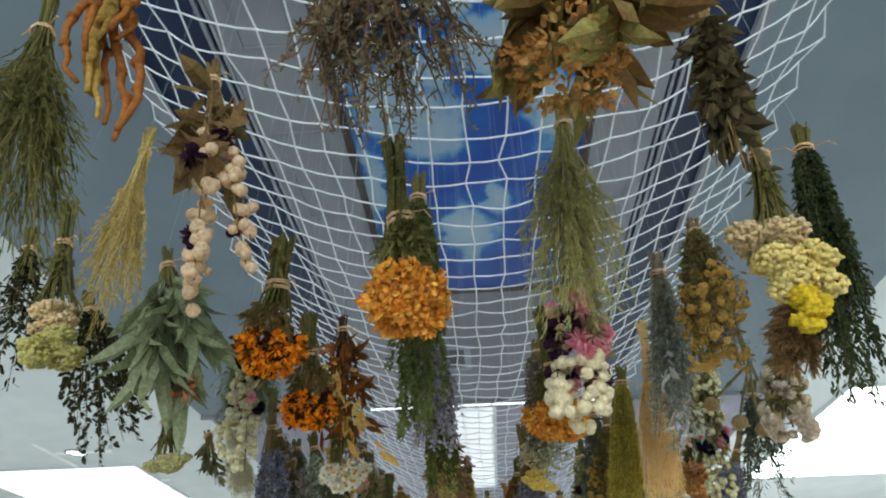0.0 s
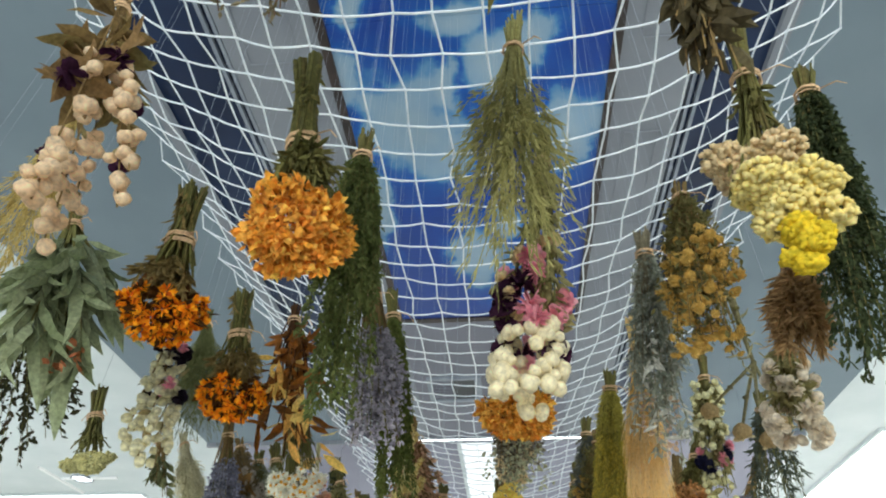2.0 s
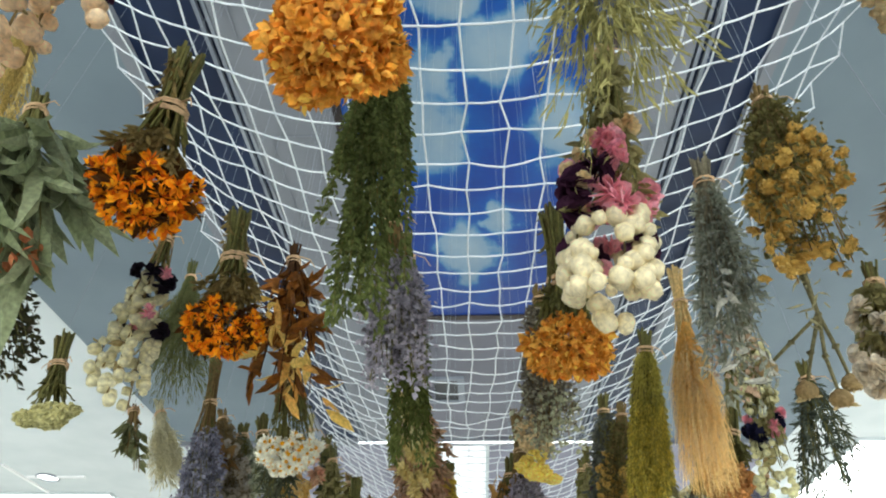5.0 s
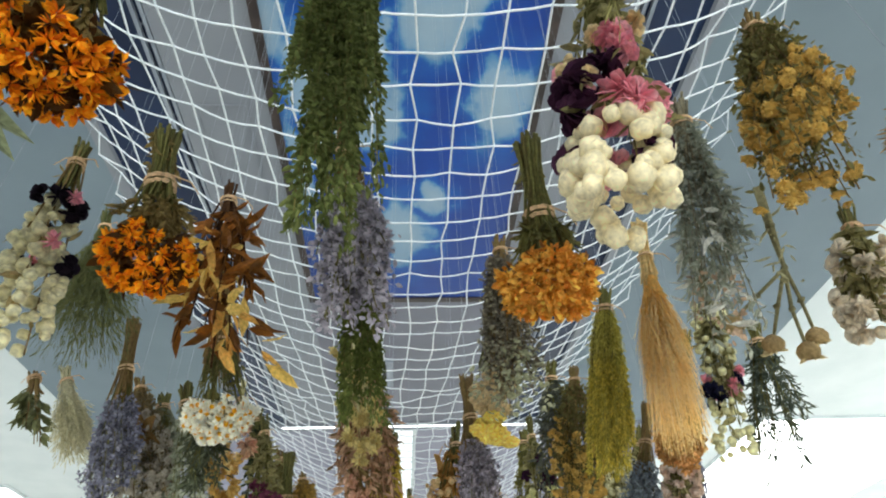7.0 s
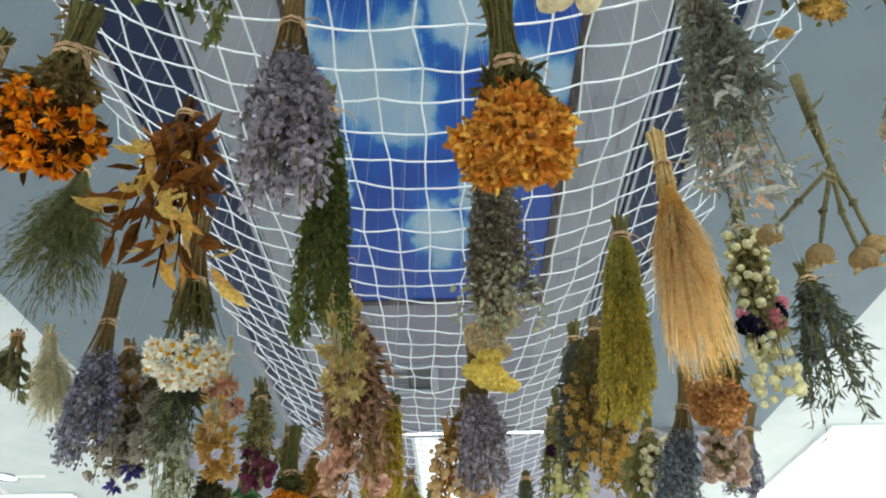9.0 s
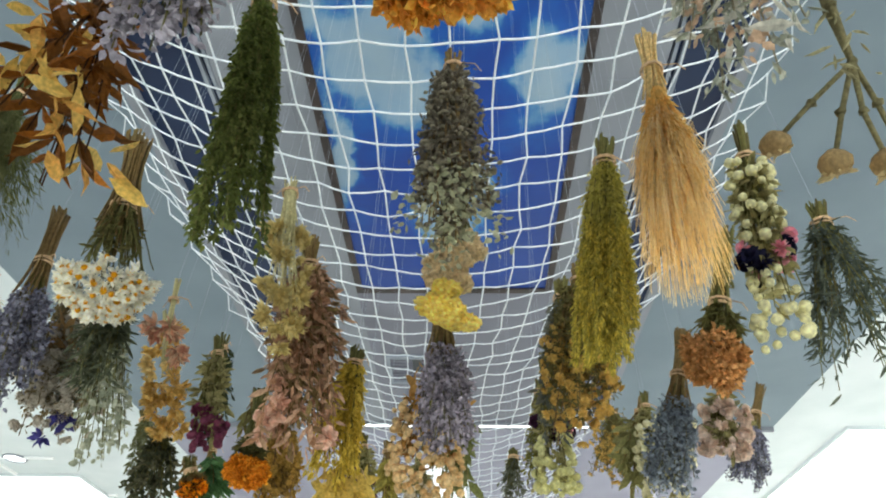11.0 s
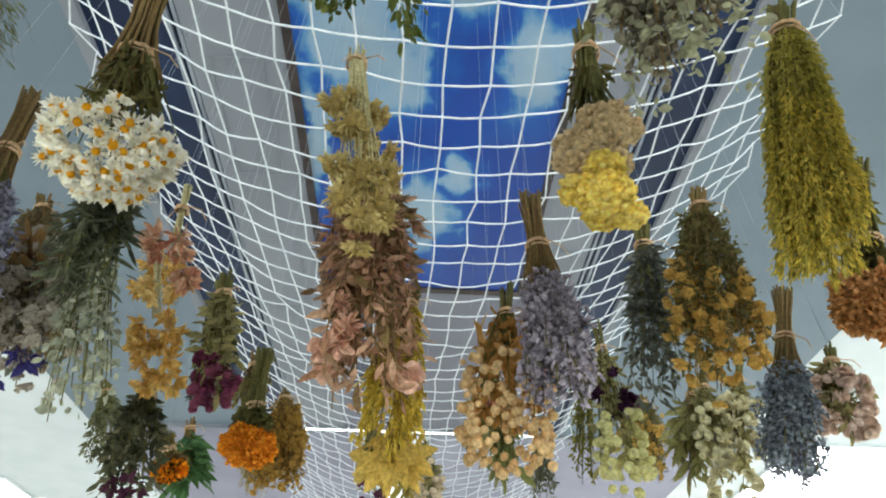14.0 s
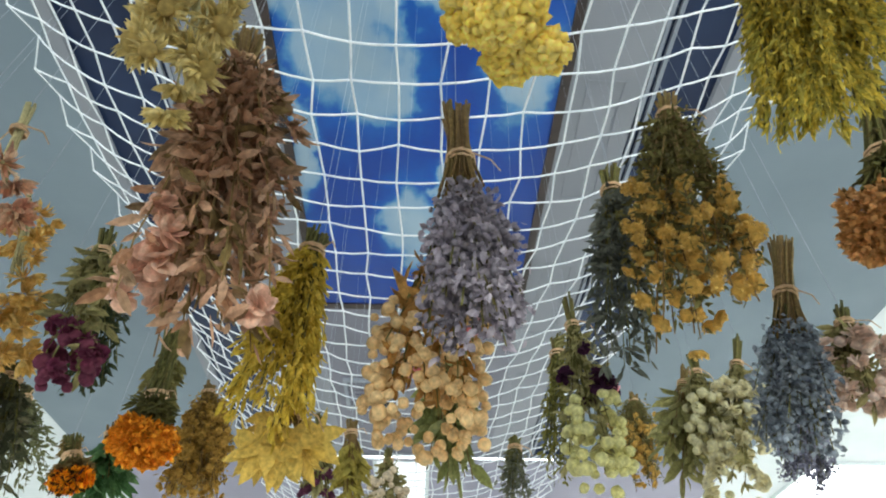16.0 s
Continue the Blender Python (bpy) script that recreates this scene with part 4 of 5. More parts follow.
def twigs(b, n, mat, leaf, reach=0.035):
    """Wiry stalks that fork into side twigs with short curled leaf scales."""
    cur = b.curves(n, 0.06, 0.55, 1.0, 0.010, b.w * 0.5, 0.8, 0.08)
    b.draw(cur, mat, 0.0013, 0.0006, "stalk_mass", 4)
    p, d = b.along(cur, 9, 0.2, 1.0)
    g, tips = Geo(), []
    for q, w in zip(p, d):
        way = unit(w + 0.75 * unit(rng.normal(size=3)))
        ln = reach * rng.uniform(0.4, 1.1)
        mid = q + way * ln * 0.5 + rng.normal(0, 0.002, 3)
        end = q + unit(way + 0.5 * b.a) * ln
        g.tube([q, mid, end], 0.0008, 0.0004, 3)
        tips += [q + (mid - q) * rng.uniform(0.3, 1), mid, mid + (end - mid) * 0.5, end]
    tagged(part("twig_mass", g, mat, b.ob), kind="stuff")
    tips = np.repeat(np.array(tips), 2, 0)
    g = Geo()
    g.leaves(tips + rng.normal(0, 0.0015, tips.shape), unit(rng.normal(size=tips.shape) + b.a * 0.8), 0.0065 * rng.uniform(0.5, 1.3, len(tips)), 0.0026, 0.7)
    tagged(part("leaf_scale_mass", g, leaf, b.ob), kind="stuff")


# ---- the bunches, row by row along the walk ----
ORANGE = ((180, 106, 38), (210, 142, 48), (238, 184, 86), (196, 122, 48), (228, 162, 60))
DKGREEN = ((64, 72, 42), (84, 92, 54), (104, 110, 68))
LAV = ((138, 130, 140), (166, 158, 168), (190, 183, 192))
TANSY = ((178, 136, 64), (202, 164, 86), (218, 186, 112), (164, 118, 58))
CREAM = ((226, 212, 168), (240, 228, 194), (212, 194, 148))
YEL = ((242, 212, 92), (250, 226, 120), (252, 236, 156))
BEIGE = ((224, 198, 148), (238, 216, 172), (206, 174, 128))
PINK = ((214, 128, 148), (236, 160, 174), (246, 196, 200))
PLUM = ((44, 22, 42), (66, 36, 58), (86, 52, 76))

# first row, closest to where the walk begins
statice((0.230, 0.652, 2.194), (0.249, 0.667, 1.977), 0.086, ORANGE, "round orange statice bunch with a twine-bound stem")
herb((0.235, 0.830, 2.304), (0.232, 0.836, 1.949), 0.102, ((72, 80, 42), (96, 104, 58), (120, 124, 76)), "dense dark green drooping herb bunch", ln=0.0064, wd=0.0030, n=34, k=420, tie=0.1, lo=0.55, power=0.55, out=0.6, spread=0.0026)
grass((0.409, 0.666, 2.261), (0.391, 0.690, 1.983), 0.108, ((142, 136, 84), (172, 164, 108), (120, 120, 72)), "loose pale green feathery grass bunch")
b = yarrow((0.601, 0.674, 2.236), (0.562, 0.667, 1.980), 0.102, ((0.70, -0.06, 0.46, BEIGE), (0.84, 0.05, 0.48, ((230, 208, 118), (240, 222, 146), (246, 232, 168))), (0.98, 0.16, 0.24, ((226, 196, 44), (240, 214, 70)))), "yarrow bunch, beige above and bright yellow below")
herb((0.706, 0.764, 2.285), (0.643, 0.764, 1.930), 0.070, ((44, 52, 34), (62, 70, 44), (82, 86, 58)), "long dark green herb bunch tied at the top", "herb_bunch", 0.0064, 0.0028, 30, 380, 0.1, 0.55, 0.6, out=0.55, spread=0.0027)
b = Bunch("everlasting_bunch", "strands of pale round everlasting heads with broad brown leaves", (0.011, 0.652, 2.342), (0.070, 0.672, 2.008), 0.090)
b.stems(BR, 16, 0, 0.3, 0.007, 0.0014, 1.7)
b.tie(0.08, 0.0078, 4)
head_strands(b, 5, 20, ((224, 190, 150), (240, 214, 178), (206, 166, 124)), 0.0064, 0.36)
lobed_leaves(b, 6, 0.22, 0.5, b.w * 0.36, 0.042, ((112, 88, 58), (136, 108, 72), (92, 70, 46)))
b.foliage(b.curves(9, 0.1, 0.4, 0.75, 0.01, b.w * 0.45), 4, plant((96, 78, 50), (128, 104, 66), (116, 112, 70)), 0.040, 0.020, 0.1, 0.8, 0.9, 0.6, 0.5, "broad_foliage")
p = b.points(6, 0.35, 0.8, b.w * 0.35)
blossom(b, p, b.radial(p) + b.a * 0.5, plant(*PLUM), 0.013, 0.011, 3, 6, "dark_blossom", "", 0.85)
grass((-0.187, 0.847, 2.452), (-0.160, 0.853, 2.098), 0.098, ((176, 152, 86), (204, 182, 116), (156, 134, 76)), "pale straw-yellow bunch of oat ears", "oat_bunch", 0.12, 60, 46, 0.0008)
grass((-0.067, 0.503, 2.260), (0.009, 0.503, 1.969), 0.093, ((88, 88, 52), (116, 112, 66), (136, 126, 78)), "long drooping green-brown grass bunch", "grass_bunch", 0.2, 240, 10)
b = Bunch("chilli_bunch", "dried orange-brown bean or chilli pods tied in a bundle", (0.021, 0.462, 2.248), (0.073, 0.462, 2.023), 0.045)
b.stems(TAN, 8, 0, 0.3, 0.006, 0.0018)
for k in range(12):
    g = Geo()
    ph, rr = k * 2.4, b.w * (0.12 + 0.34 * (k % 3) / 2)
    ss = np.linspace(0.16 + 0.05 * (k % 4), 0.6 + 0.4 * ((k * 7) % 5) / 4, 11)
    kk = np.linspace(0, 1, 11)
    line = b.at(ss, rr * np.sin(kk * 2.6) + 0.004, ph + 1.2 * kk) + rng.normal(0, 0.0011, (11, 3))
    thick = rng.uniform(0.0036, 0.0048)
    g.tube(line, thick, thick * 0.45, 7)
    for q in line[1:-2:2]:
        g.balls(np.array([q]) + rng.normal(0, 0.0006, (1, 3)), np.array([thick * 1.12]), 1.0, 0.1)
    part("pod", g, plant(*(((140, 84, 42), (172, 110, 56), (154, 104, 54)) if k % 3 else ((176, 146, 72), (198, 164, 88), (160, 122, 60)))), b.ob, smooth=True)
b = Bunch("twig_bunch", "wiry brown twiggy bunch with fine curled tips", (0.232, 0.470, 2.300), (0.256, 0.470, 2.045), 0.135)
b.stems(BR, 26, 0, 0.25, 0.010, 0.0015, 1.7)
b.tie(0.08, 0.0108, 4)
twigs(b, 80, plant((96, 72, 54), (124, 96, 72), (84, 64, 48)), plant((98, 88, 66), (128, 116, 90), (150, 136, 108)))
b = leafy((0.427, 0.480, 2.290), (0.370, 0.480, 2.045), 0.150, ((120, 112, 60), (150, 138, 78), (108, 82, 48), (132, 104, 60)), "broad curled olive and brown leaves over orange flowers", "leafy_bunch", 0.058, 0.026, 24, 8, 0.1, 0.6)
b.dome(420, plant((156, 108, 58), (188, 136, 76), (172, 150, 96)), 0.86, b.w * 0.34, b.L * 0.10, 0.0068, 0.005)
leafy((0.560, 0.610, 2.345), (0.530, 0.615, 2.050), 0.075, ((62, 54, 38), (84, 74, 52), (102, 92, 64)), "dark crumpled leaves on a narrow stalk", "leafy_bunch", 0.024, 0.013, 24, 16, 0.08, 0.8, BR, 0.6, 1.0, 1.2, 0.5)
herb((-0.417, 0.962, 2.364), (-0.353, 0.962, 2.092), 0.101, ((30, 32, 22), (46, 48, 32), (60, 60, 40)), "almost black dried herb sprigs", "herb_bunch", 0.010, 0.005, 24, 40, 0.15)
yarrow((-0.239, 0.812, 2.285), (-0.180, 0.812, 2.045), 0.098, ((0.78, 0.0, 0.4, BEIGE), (0.94, 0.0, 0.5, ((206, 196, 120), (224, 214, 144)))), "pale yellow flat yarrow bunch")
b = leafy((-0.090, 0.827, 2.202), (-0.018, 0.827, 1.975), 0.128, ((104, 112, 78), (134, 142, 106), (152, 158, 124), (88, 92, 58)), "long drooping grey-green eucalyptus leaves", "eucalyptus_bunch", 0.066, 0.017, 20, 9, 0.1, 0.55, GRN, 0.5, 0.9, 1.5, 0.6)
b.dome(26, plant((162, 92, 60), (186, 122, 84)), 0.8, b.w * 0.22, b.L * 0.12, 0.012, 0.01, "blossom_mass")
herb((-0.440, 1.167, 2.366), (-0.296, 1.163, 2.055), 0.159, ((34, 36, 24), (54, 54, 34), (70, 58, 46)), "dark green-black herb bunch with hanging sprigs", "herb_bunch", 0.012, 0.007, 38, 42, 0.12, 0.6, 0.9)
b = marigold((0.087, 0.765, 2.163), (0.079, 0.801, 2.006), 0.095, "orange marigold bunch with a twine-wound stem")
tansy((0.592, 0.870, 2.232), (0.584, 0.887, 2.019), 0.093, TANSY, "wide brown-green bunch with amber button flowers", lo=0.6)
b = leafy((0.672, 0.850, 2.125), (0.640, 0.850, 1.985), 0.075, ((150, 118, 78), (176, 142, 100), (128, 98, 62)), "soft brown plume over withered leaves", "plume_bunch", 0.016, 0.0022, 50, 90, 0.2, 0.3)
berries((0.719, 1.012, 2.125), (0.691, 1.012, 1.993), 0.074, ((214, 196, 170), (230, 216, 194), (198, 176, 150)), "cluster of pale cream papery flowers", "everlasting_bunch", 14, 0.0055, 0.4, ((32, 0.4, 1.0, ((216, 200, 176), (232, 220, 200), (200, 180, 154)), 0.016, "papery_flower"),))

# second row
b = berries((0.446, 0.825, 2.292), (0.401, 0.826, 1.955), 0.083, CREAM, "bunch of pink roses, dark purple flowers and cream everlastings", "mixed_flower_bunch", 90, 0.0064, 0.80,
            ((13, 0.58, 0.88, PINK, 0.020, "rose_blossom"), (9, 0.62, 0.88, PLUM, 0.023, "dark_blossom"), (14, 0.5, 0.85, BEIGE, 0.012, "pale_blossom")))
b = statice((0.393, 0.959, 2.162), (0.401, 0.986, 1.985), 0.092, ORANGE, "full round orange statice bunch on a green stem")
lavender((0.215, 0.986, 2.292), (0.243, 1.003, 1.984), 0.082, LAV, "grey-violet lavender bunch with a twine-bound stalk", neck=0.5)
herb((0.223, 1.124, 2.278), (0.243, 1.162, 1.964), 0.070, ((66, 76, 36), (92, 100, 50), (116, 118, 66)), "long narrow green herb bunch", "herb_bunch", 0.0062, 0.0029, 26, 400, 0.12, 0.6, 0.55, out=0.55, spread=0.0025)
b = herb((0.577, 0.991, 2.263), (0.552, 1.018, 1.975), 0.079, ((122, 124, 108), (150, 152, 136), (178, 178, 164)), "silver-grey wormwood bunch with curled leaves", "wormwood_bunch", 0.011, 0.0034, 36, 62, 0.1, 0.6, 1.0, plant((120, 112, 92), (144, 134, 110)))
b.foliage(b.curves(14, 0.3, 0.8, 1.05, 0.02, b.w * 0.5), 5, plant((196, 192, 180), (214, 210, 198)), 0.022, 0.006, 0.3, 1.0, 1.0, 0.5, 0.7, "silver_foliage")
b.dome(70, plant((170, 140, 116), (196, 168, 142)), 0.82, b.w * 0.32, b.L * 0.16, 0.0065, 0.005, "faded_petal_mass")
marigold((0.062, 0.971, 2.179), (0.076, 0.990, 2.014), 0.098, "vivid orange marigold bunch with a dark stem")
b = Bunch("everlasting_bunch", "strands of pale buds with black dried flowers", (-0.030, 1.002, 2.200), (-0.021, 1.001, 1.969), 0.062)
b.stems(GRN, 14, 0, 0.3, 0.006, 0.0014, 1.7)
b.tie(0.12, 0.0068, 4)
head_strands(b, 5, 24, ((212, 204, 158), (228, 220, 184), (196, 186, 140)), 0.0054, 0.3)
p = b.points(10, 0.3, 0.62, b.w * 0.4)
blossom(b, p, b.radial(p) + b.a * 0.5, plant((26, 20, 30), (44, 34, 46)), 0.010, 0.011, 4, 6, "black_blossom", "", 1.1)
p = b.points(3, 0.35, 0.6, b.w * 0.45)
blossom(b, p, b.radial(p) + b.a * 0.5, plant(*PINK), 0.008, 0.009, 3, 6, "rose_blossom", "", 1.1)
grass((-0.173, 1.312, 2.383), (-0.136, 1.314, 2.135), 0.143, ((78, 84, 50), (104, 106, 66), (124, 120, 80)), "soft fluffy green grass tuft", "grass_bunch", 0.12, 620, 5, 0.0003)
b = leafy((0.073, 1.124, 2.259), (0.088, 1.137, 2.001), 0.140, ((74, 46, 22), (112, 70, 28), (150, 92, 36), (64, 50, 28)), "loose curled brown and golden leaves on dark stalks", "leafy_bunch", 0.030, 0.0105, 15, 10, 0.08, 0.8, plant((60, 40, 26), (84, 58, 36)), 0.45, 0.6, 0.9, 1.0)
b.foliage(b.curves(14, 0.2, 0.55, 1.0, 0.008, b.w * 0.52, 0.7), 3, plant((206, 164, 76), (226, 192, 110), (206, 116, 36)), 0.032, 0.0115, 0.4, 1.0, 0.8, 0.8, 0.8, "golden_foliage")
yarrow((-0.224, 1.162, 2.148), (-0.192, 1.162, 2.007), 0.093, ((0.82, 0.0, 0.5, ((198, 190, 132), (214, 206, 150))),), "small pale yellow yarrow head")
b = Bunch("poppy_pod_bunch", "dry poppy seed pods on knotted branching stalks", (0.704, 1.095, 2.236), (0.745, 1.170, 2.072), 0.095)
PODM = plant((150, 124, 84), (182, 156, 112), (128, 100, 66))
STALK = plant((112, 106, 76), (140, 132, 98), (96, 88, 62))
fork = b.at(0.55, 0.0, 0.0)
ends = []
for k, (sx, sy, ss) in enumerate(((-0.10, 0.0, 1.0), (0.62, 0.15, 0.98), (0.98, -0.2, 0.80), (0.30, 0.5, 1.06))):
    e = b.at(ss, 0, 0) + b.u * sx * -0.075 + b.v * sy * 0.06
    g = Geo()
    line0 = [np.zeros(3) + 0.002 * k * b.u, fork * 0.5 + 0.003 * b.v * (k - 1), fork, (fork + e) / 2 + rng.normal(0, 0.004, 3), e]
    g.tube(line0, 0.0030, 0.0019, 7)
    for q in line0[1:4]:
        g.balls(q[None], 0.0044, 0.8, 0.15)
    part("stalk", g, STALK, b.ob, "knotted grey-green stalk", True)
    ends.append(e)
ends = np.array(ends)
b.foliage(b.curves(4, 0.1, 0.6, 0.9, 0.003, b.w * 0.2), 4, plant((146, 138, 104), (170, 162, 124)), 0.018, 0.004, 0.1, 1.0, 1.0, 0.4, 0.7)
for e in ends:
    g = Geo()
    a = np.linspace(0, 2 * np.pi, 22, endpoint=False)
    rows = []
    for h, rr in ((-0.010, 0.0022), (-0.006, 0.0085), (0.0, 0.0118), (0.006, 0.0108), (0.010, 0.0078)):
        rad = rr * (1 + 0.07 * np.cos(11 * a))
        rows.append(h * b.a + rad[:, None] * (np.cos(a)[:, None] * b.u + np.sin(a)[:, None] * b.v))
    f = [(i * 22 + q, i * 22 + (q + 1) % 22, (i + 1) * 22 + (q + 1) % 22, (i + 1) * 22 + q) for i in range(4) for q in range(22)]
    g.add(np.concatenate(rows) + e, f + [tuple(range(88, 110))])
    part("seed_pod", g, PODM, b.ob, "ribbed round seed pod", True)
blossom(b, ends + b.a * 0.011, np.repeat(b.a[None], len(ends), 0), plant((186, 164, 118), (214, 194, 148)), 0.0125, 0.0042, 1, 12, "pod_crown", "", 0.15)
broom((0.586, 1.173, 2.245), (0.563, 1.173, 1.952), 0.073, ((214, 166, 84), (228, 186, 108), (200, 148, 70)), "golden straw-coloured feather grass broom")
b = tansy((0.400, 1.174, 2.219), (0.402, 1.202, 2.002), 0.071, ((110, 102, 88), (146, 138, 118), (172, 164, 138)), "grey-brown sea lavender bunch with tiny dry florets", "sea_lavender_bunch", ((98, 90, 80), (126, 116, 100)), 0.0028, 26, 0.7, 0.15)
b.foliage(b.curves(16, 0.5, 0.9, 1.04, 0.02, b.w * 0.8, 0.8), 22, plant((150, 150, 120), (178, 176, 146)), 0.007, 0.005, 0.4, 1.0, 1.0, 0.4, 0.5, "floret_mass", spread=0.004)

# third row
yarrow((0.409, 1.320, 2.238), (0.391, 1.321, 1.998), 0.090, ((0.58, 0.0, 0.50, BEIGE), (0.70, 0.0, 0.50, BEIGE), (0.88, 0.04, 0.46, YEL)), "square yarrow bunch, beige above and yellow below", neck=0.34)
herb((0.559, 1.273, 2.210), (0.537, 1.333, 1.973), 0.067, ((140, 132, 56), (166, 154, 72), (186, 172, 90)), "thick hanging yellow-green goldenrod bunch", "goldenrod_bunch", 0.0052, 0.0016, 44, 480, 0.1, 0.82, 0.42, out=0.45, tips=((196, 172, 66), (220, 196, 92)), spread=0.0020)
herb((0.825, 1.379, 2.214), (0.800, 1.381, 1.987), 0.115, ((62, 68, 58), (84, 90, 78), (104, 108, 92)), "dark grey-green rosemary bunch", "rosemary_bunch", 0.014, 0.003, 34, 40, 0.12, 0.6, 0.9)
b = berries((0.715, 1.291, 2.249), (0.691, 1.308, 1.985), 0.064, ((214, 206, 158), (232, 226, 182), (196, 184, 128)), "long strand of cream buds with pink and dark blue flowers", "everlasting_bunch", 120, 0.0051, 0.2,
            ((6, 0.52, 0.68, PINK, 0.014, "rose_blossom"), (7, 0.6, 0.75, ((24, 24, 44), (40, 38, 64)), 0.016, "dark_blossom")))
daisy((0.023, 1.310, 2.263), (0.056, 1.330, 2.016), 0.110, "white feverfew daisies with yellow centres, bound in twine")
lavender((-0.153, 1.454, 2.274), (-0.121, 1.467, 1.989), 0.092, ((112, 110, 126), (138, 136, 152), (164, 160, 172)), "blue-grey lavender bunch with loose tips")
b = Bunch("seed_head_bunch", "papery golden-green star-flower seed heads", (0.205, 1.346, 2.220), (0.229, 1.350, 2.007), 0.060)
b.stems(PALE, 18, 0, 0.4, 0.008, 0.0012)
b.tie(0.06, 0.0085, 3)
cur = b.curves(26, 0.06, 0.5, 0.95, 0.008, b.w * 0.4)
b.draw(cur, PALE, 0.001, 0.0006)
p = np.concatenate((b.points(26, 0.28, 0.8, b.w * 0.46, True), b.points(7, 0.8, 1.0, b.w * 0.36)))
blossom(b, p, b.radial(p) + 0.7 * b.a, plant((186, 162, 98), (206, 186, 124), (222, 206, 150)), 0.0122, 0.0046, 3, 14, "seed_head", "papery golden seed head", 0.5,
        plant((160, 134, 76), (186, 162, 100)), 0.0052)
b = herb((0.215, 1.431, 2.206), (0.234, 1.457, 1.931), 0.112, ((134, 98, 70), (168, 126, 98), (196, 158, 130), (108, 88, 58), (146, 126, 80)), "large dusty pink bunch of papery dried flowers", "pink_flower_bunch", 0.0165, 0.0060, 56, 52, 0.13, 0.5, 0.75, BR)
p = b.points(12, 0.6, 0.94, b.w * 0.42)
blossom(b, p, b.radial(p) + 0.8 * b.a, plant((196, 150, 128), (222, 184, 160), (170, 116, 98)), 0.0115, 0.0092, 3, 6, "faded_blossom", "", 0.8)
herb((0.262, 1.578, 2.130), (0.244, 1.588, 1.949), 0.074, ((176, 148, 52), (206, 178, 72), (224, 198, 96)), "drooping mustard-yellow goldenrod sprigs", "goldenrod_bunch", 0.010, 0.0034, 46, 100, 0.1, 0.6, 0.9, out=0.4)
b = tansy((0.554, 1.463, 2.185), (0.535, 1.500, 1.960), 0.104, TANSY, "broad tansy bunch with golden button flowers", leafc=((96, 90, 52), (118, 110, 66), (80, 72, 42)), r=0.0062, k=5, lo=0.6)
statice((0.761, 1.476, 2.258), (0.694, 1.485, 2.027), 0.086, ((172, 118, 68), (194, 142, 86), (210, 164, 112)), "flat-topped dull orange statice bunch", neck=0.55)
lavender((0.381, 1.477, 2.179), (0.388, 1.469, 1.946), 0.076, ((136, 126, 134), (164, 154, 164), (188, 178, 188)), "violet-grey lavender bunch with a long bound stalk")

# further rows
leafy((-0.296, 1.488, 2.201), (-0.249, 1.488, 2.059), 0.049, ((96, 98, 66), (124, 124, 86)), "small hanging sprig of olive leaves", "leafy_sprig", 0.026, 0.010, 8, 10, 0.05)
grass((-0.253, 1.488, 2.210), (-0.189, 1.488, 2.062), 0.061, ((190, 182, 146), (214, 206, 172), (172, 162, 126)), "pale soft bunny-tail grass tuft", "grass_bunch", 0.15, 260, 10, 0.0005)
b = tansy((-0.165, 1.560, 2.225), (-0.100, 1.560, 1.990), 0.115, ((176, 164, 148), (198, 188, 172), (160, 146, 130)), "pale grey flowers below a broad brown leaf", "grey_flower_bunch", ((110, 96, 70), (138, 122, 90)), 0.0075, 7, 0.6, 0.5)
lobed_leaves(b, 4, 0.35, 0.5, b.w * 0.3, 0.05, ((122, 92, 54), (148, 114, 70)))
p = b.points(3, 0.9, 1.0, b.w * 0.2)
blossom(b, p, b.radial(p) + b.a, plant((58, 54, 110), (82, 78, 140)), 0.014, 0.008, 2, 7, "blue_blossom")
herb((-0.079, 1.538, 2.202), (-0.014, 1.538, 1.948), 0.077, ((138, 142, 122), (164, 166, 144), (184, 182, 160)), "pale grey-green herb bunch with round papery leaves", "herb_bunch", 0.010, 0.0078, 26, 24, 0.12, 0.6, 0.9)
b = Bunch("strawflower_bunch", "striped red-white strawflowers on a pale stalk", (0.028, 1.487, 2.182), (0.032, 1.511, 2.054), 0.066)
b.stems(PALE, 9, 0, 0.55, 0.005, 0.0013)
b.tie(0.2, 0.006, 3)
strawflowers(b, 0.5, 0.82, 7, b.w * 0.34, ((128, 50, 46), (206, 150, 122), (228, 196, 162), (108, 38, 38)), 0.016)
strawflowers(b, 0.84, 1.0, 4, b.w * 0.25, ((206, 172, 108), (222, 194, 130), (232, 208, 150)), 0.0125, "pale_strawflower")
b = Bunch("strawflower_bunch", "long strand of golden strawflowers and papery bracts", (-0.062, 1.640, 2.230), (-0.012, 1.660, 2.030), 0.062)
b.stems(PALE, 10, 0, 0.5, 0.005, 0.0013)
b.tie(0.08, 0.006, 3)
strawflowers(b, 0.12, 0.98, 34, b.w * 0.40, ((190, 146, 72), (212, 174, 98), (228, 198, 130)), 0.0135, "golden_strawflower")
b = berries((0.034, 1.641, 2.189), (0.055, 1.653, 2.017), 0.060, ((96, 48, 66), (126, 66, 86), (84, 40, 58)), "dark magenta flowers on a green stalk", "purple_flower_bunch", 20, 0.006, 0.7, ((14, 0.7, 0.98, ((92, 40, 62), (122, 60, 84), (146, 84, 104)), 0.013, "magenta_blossom"),))
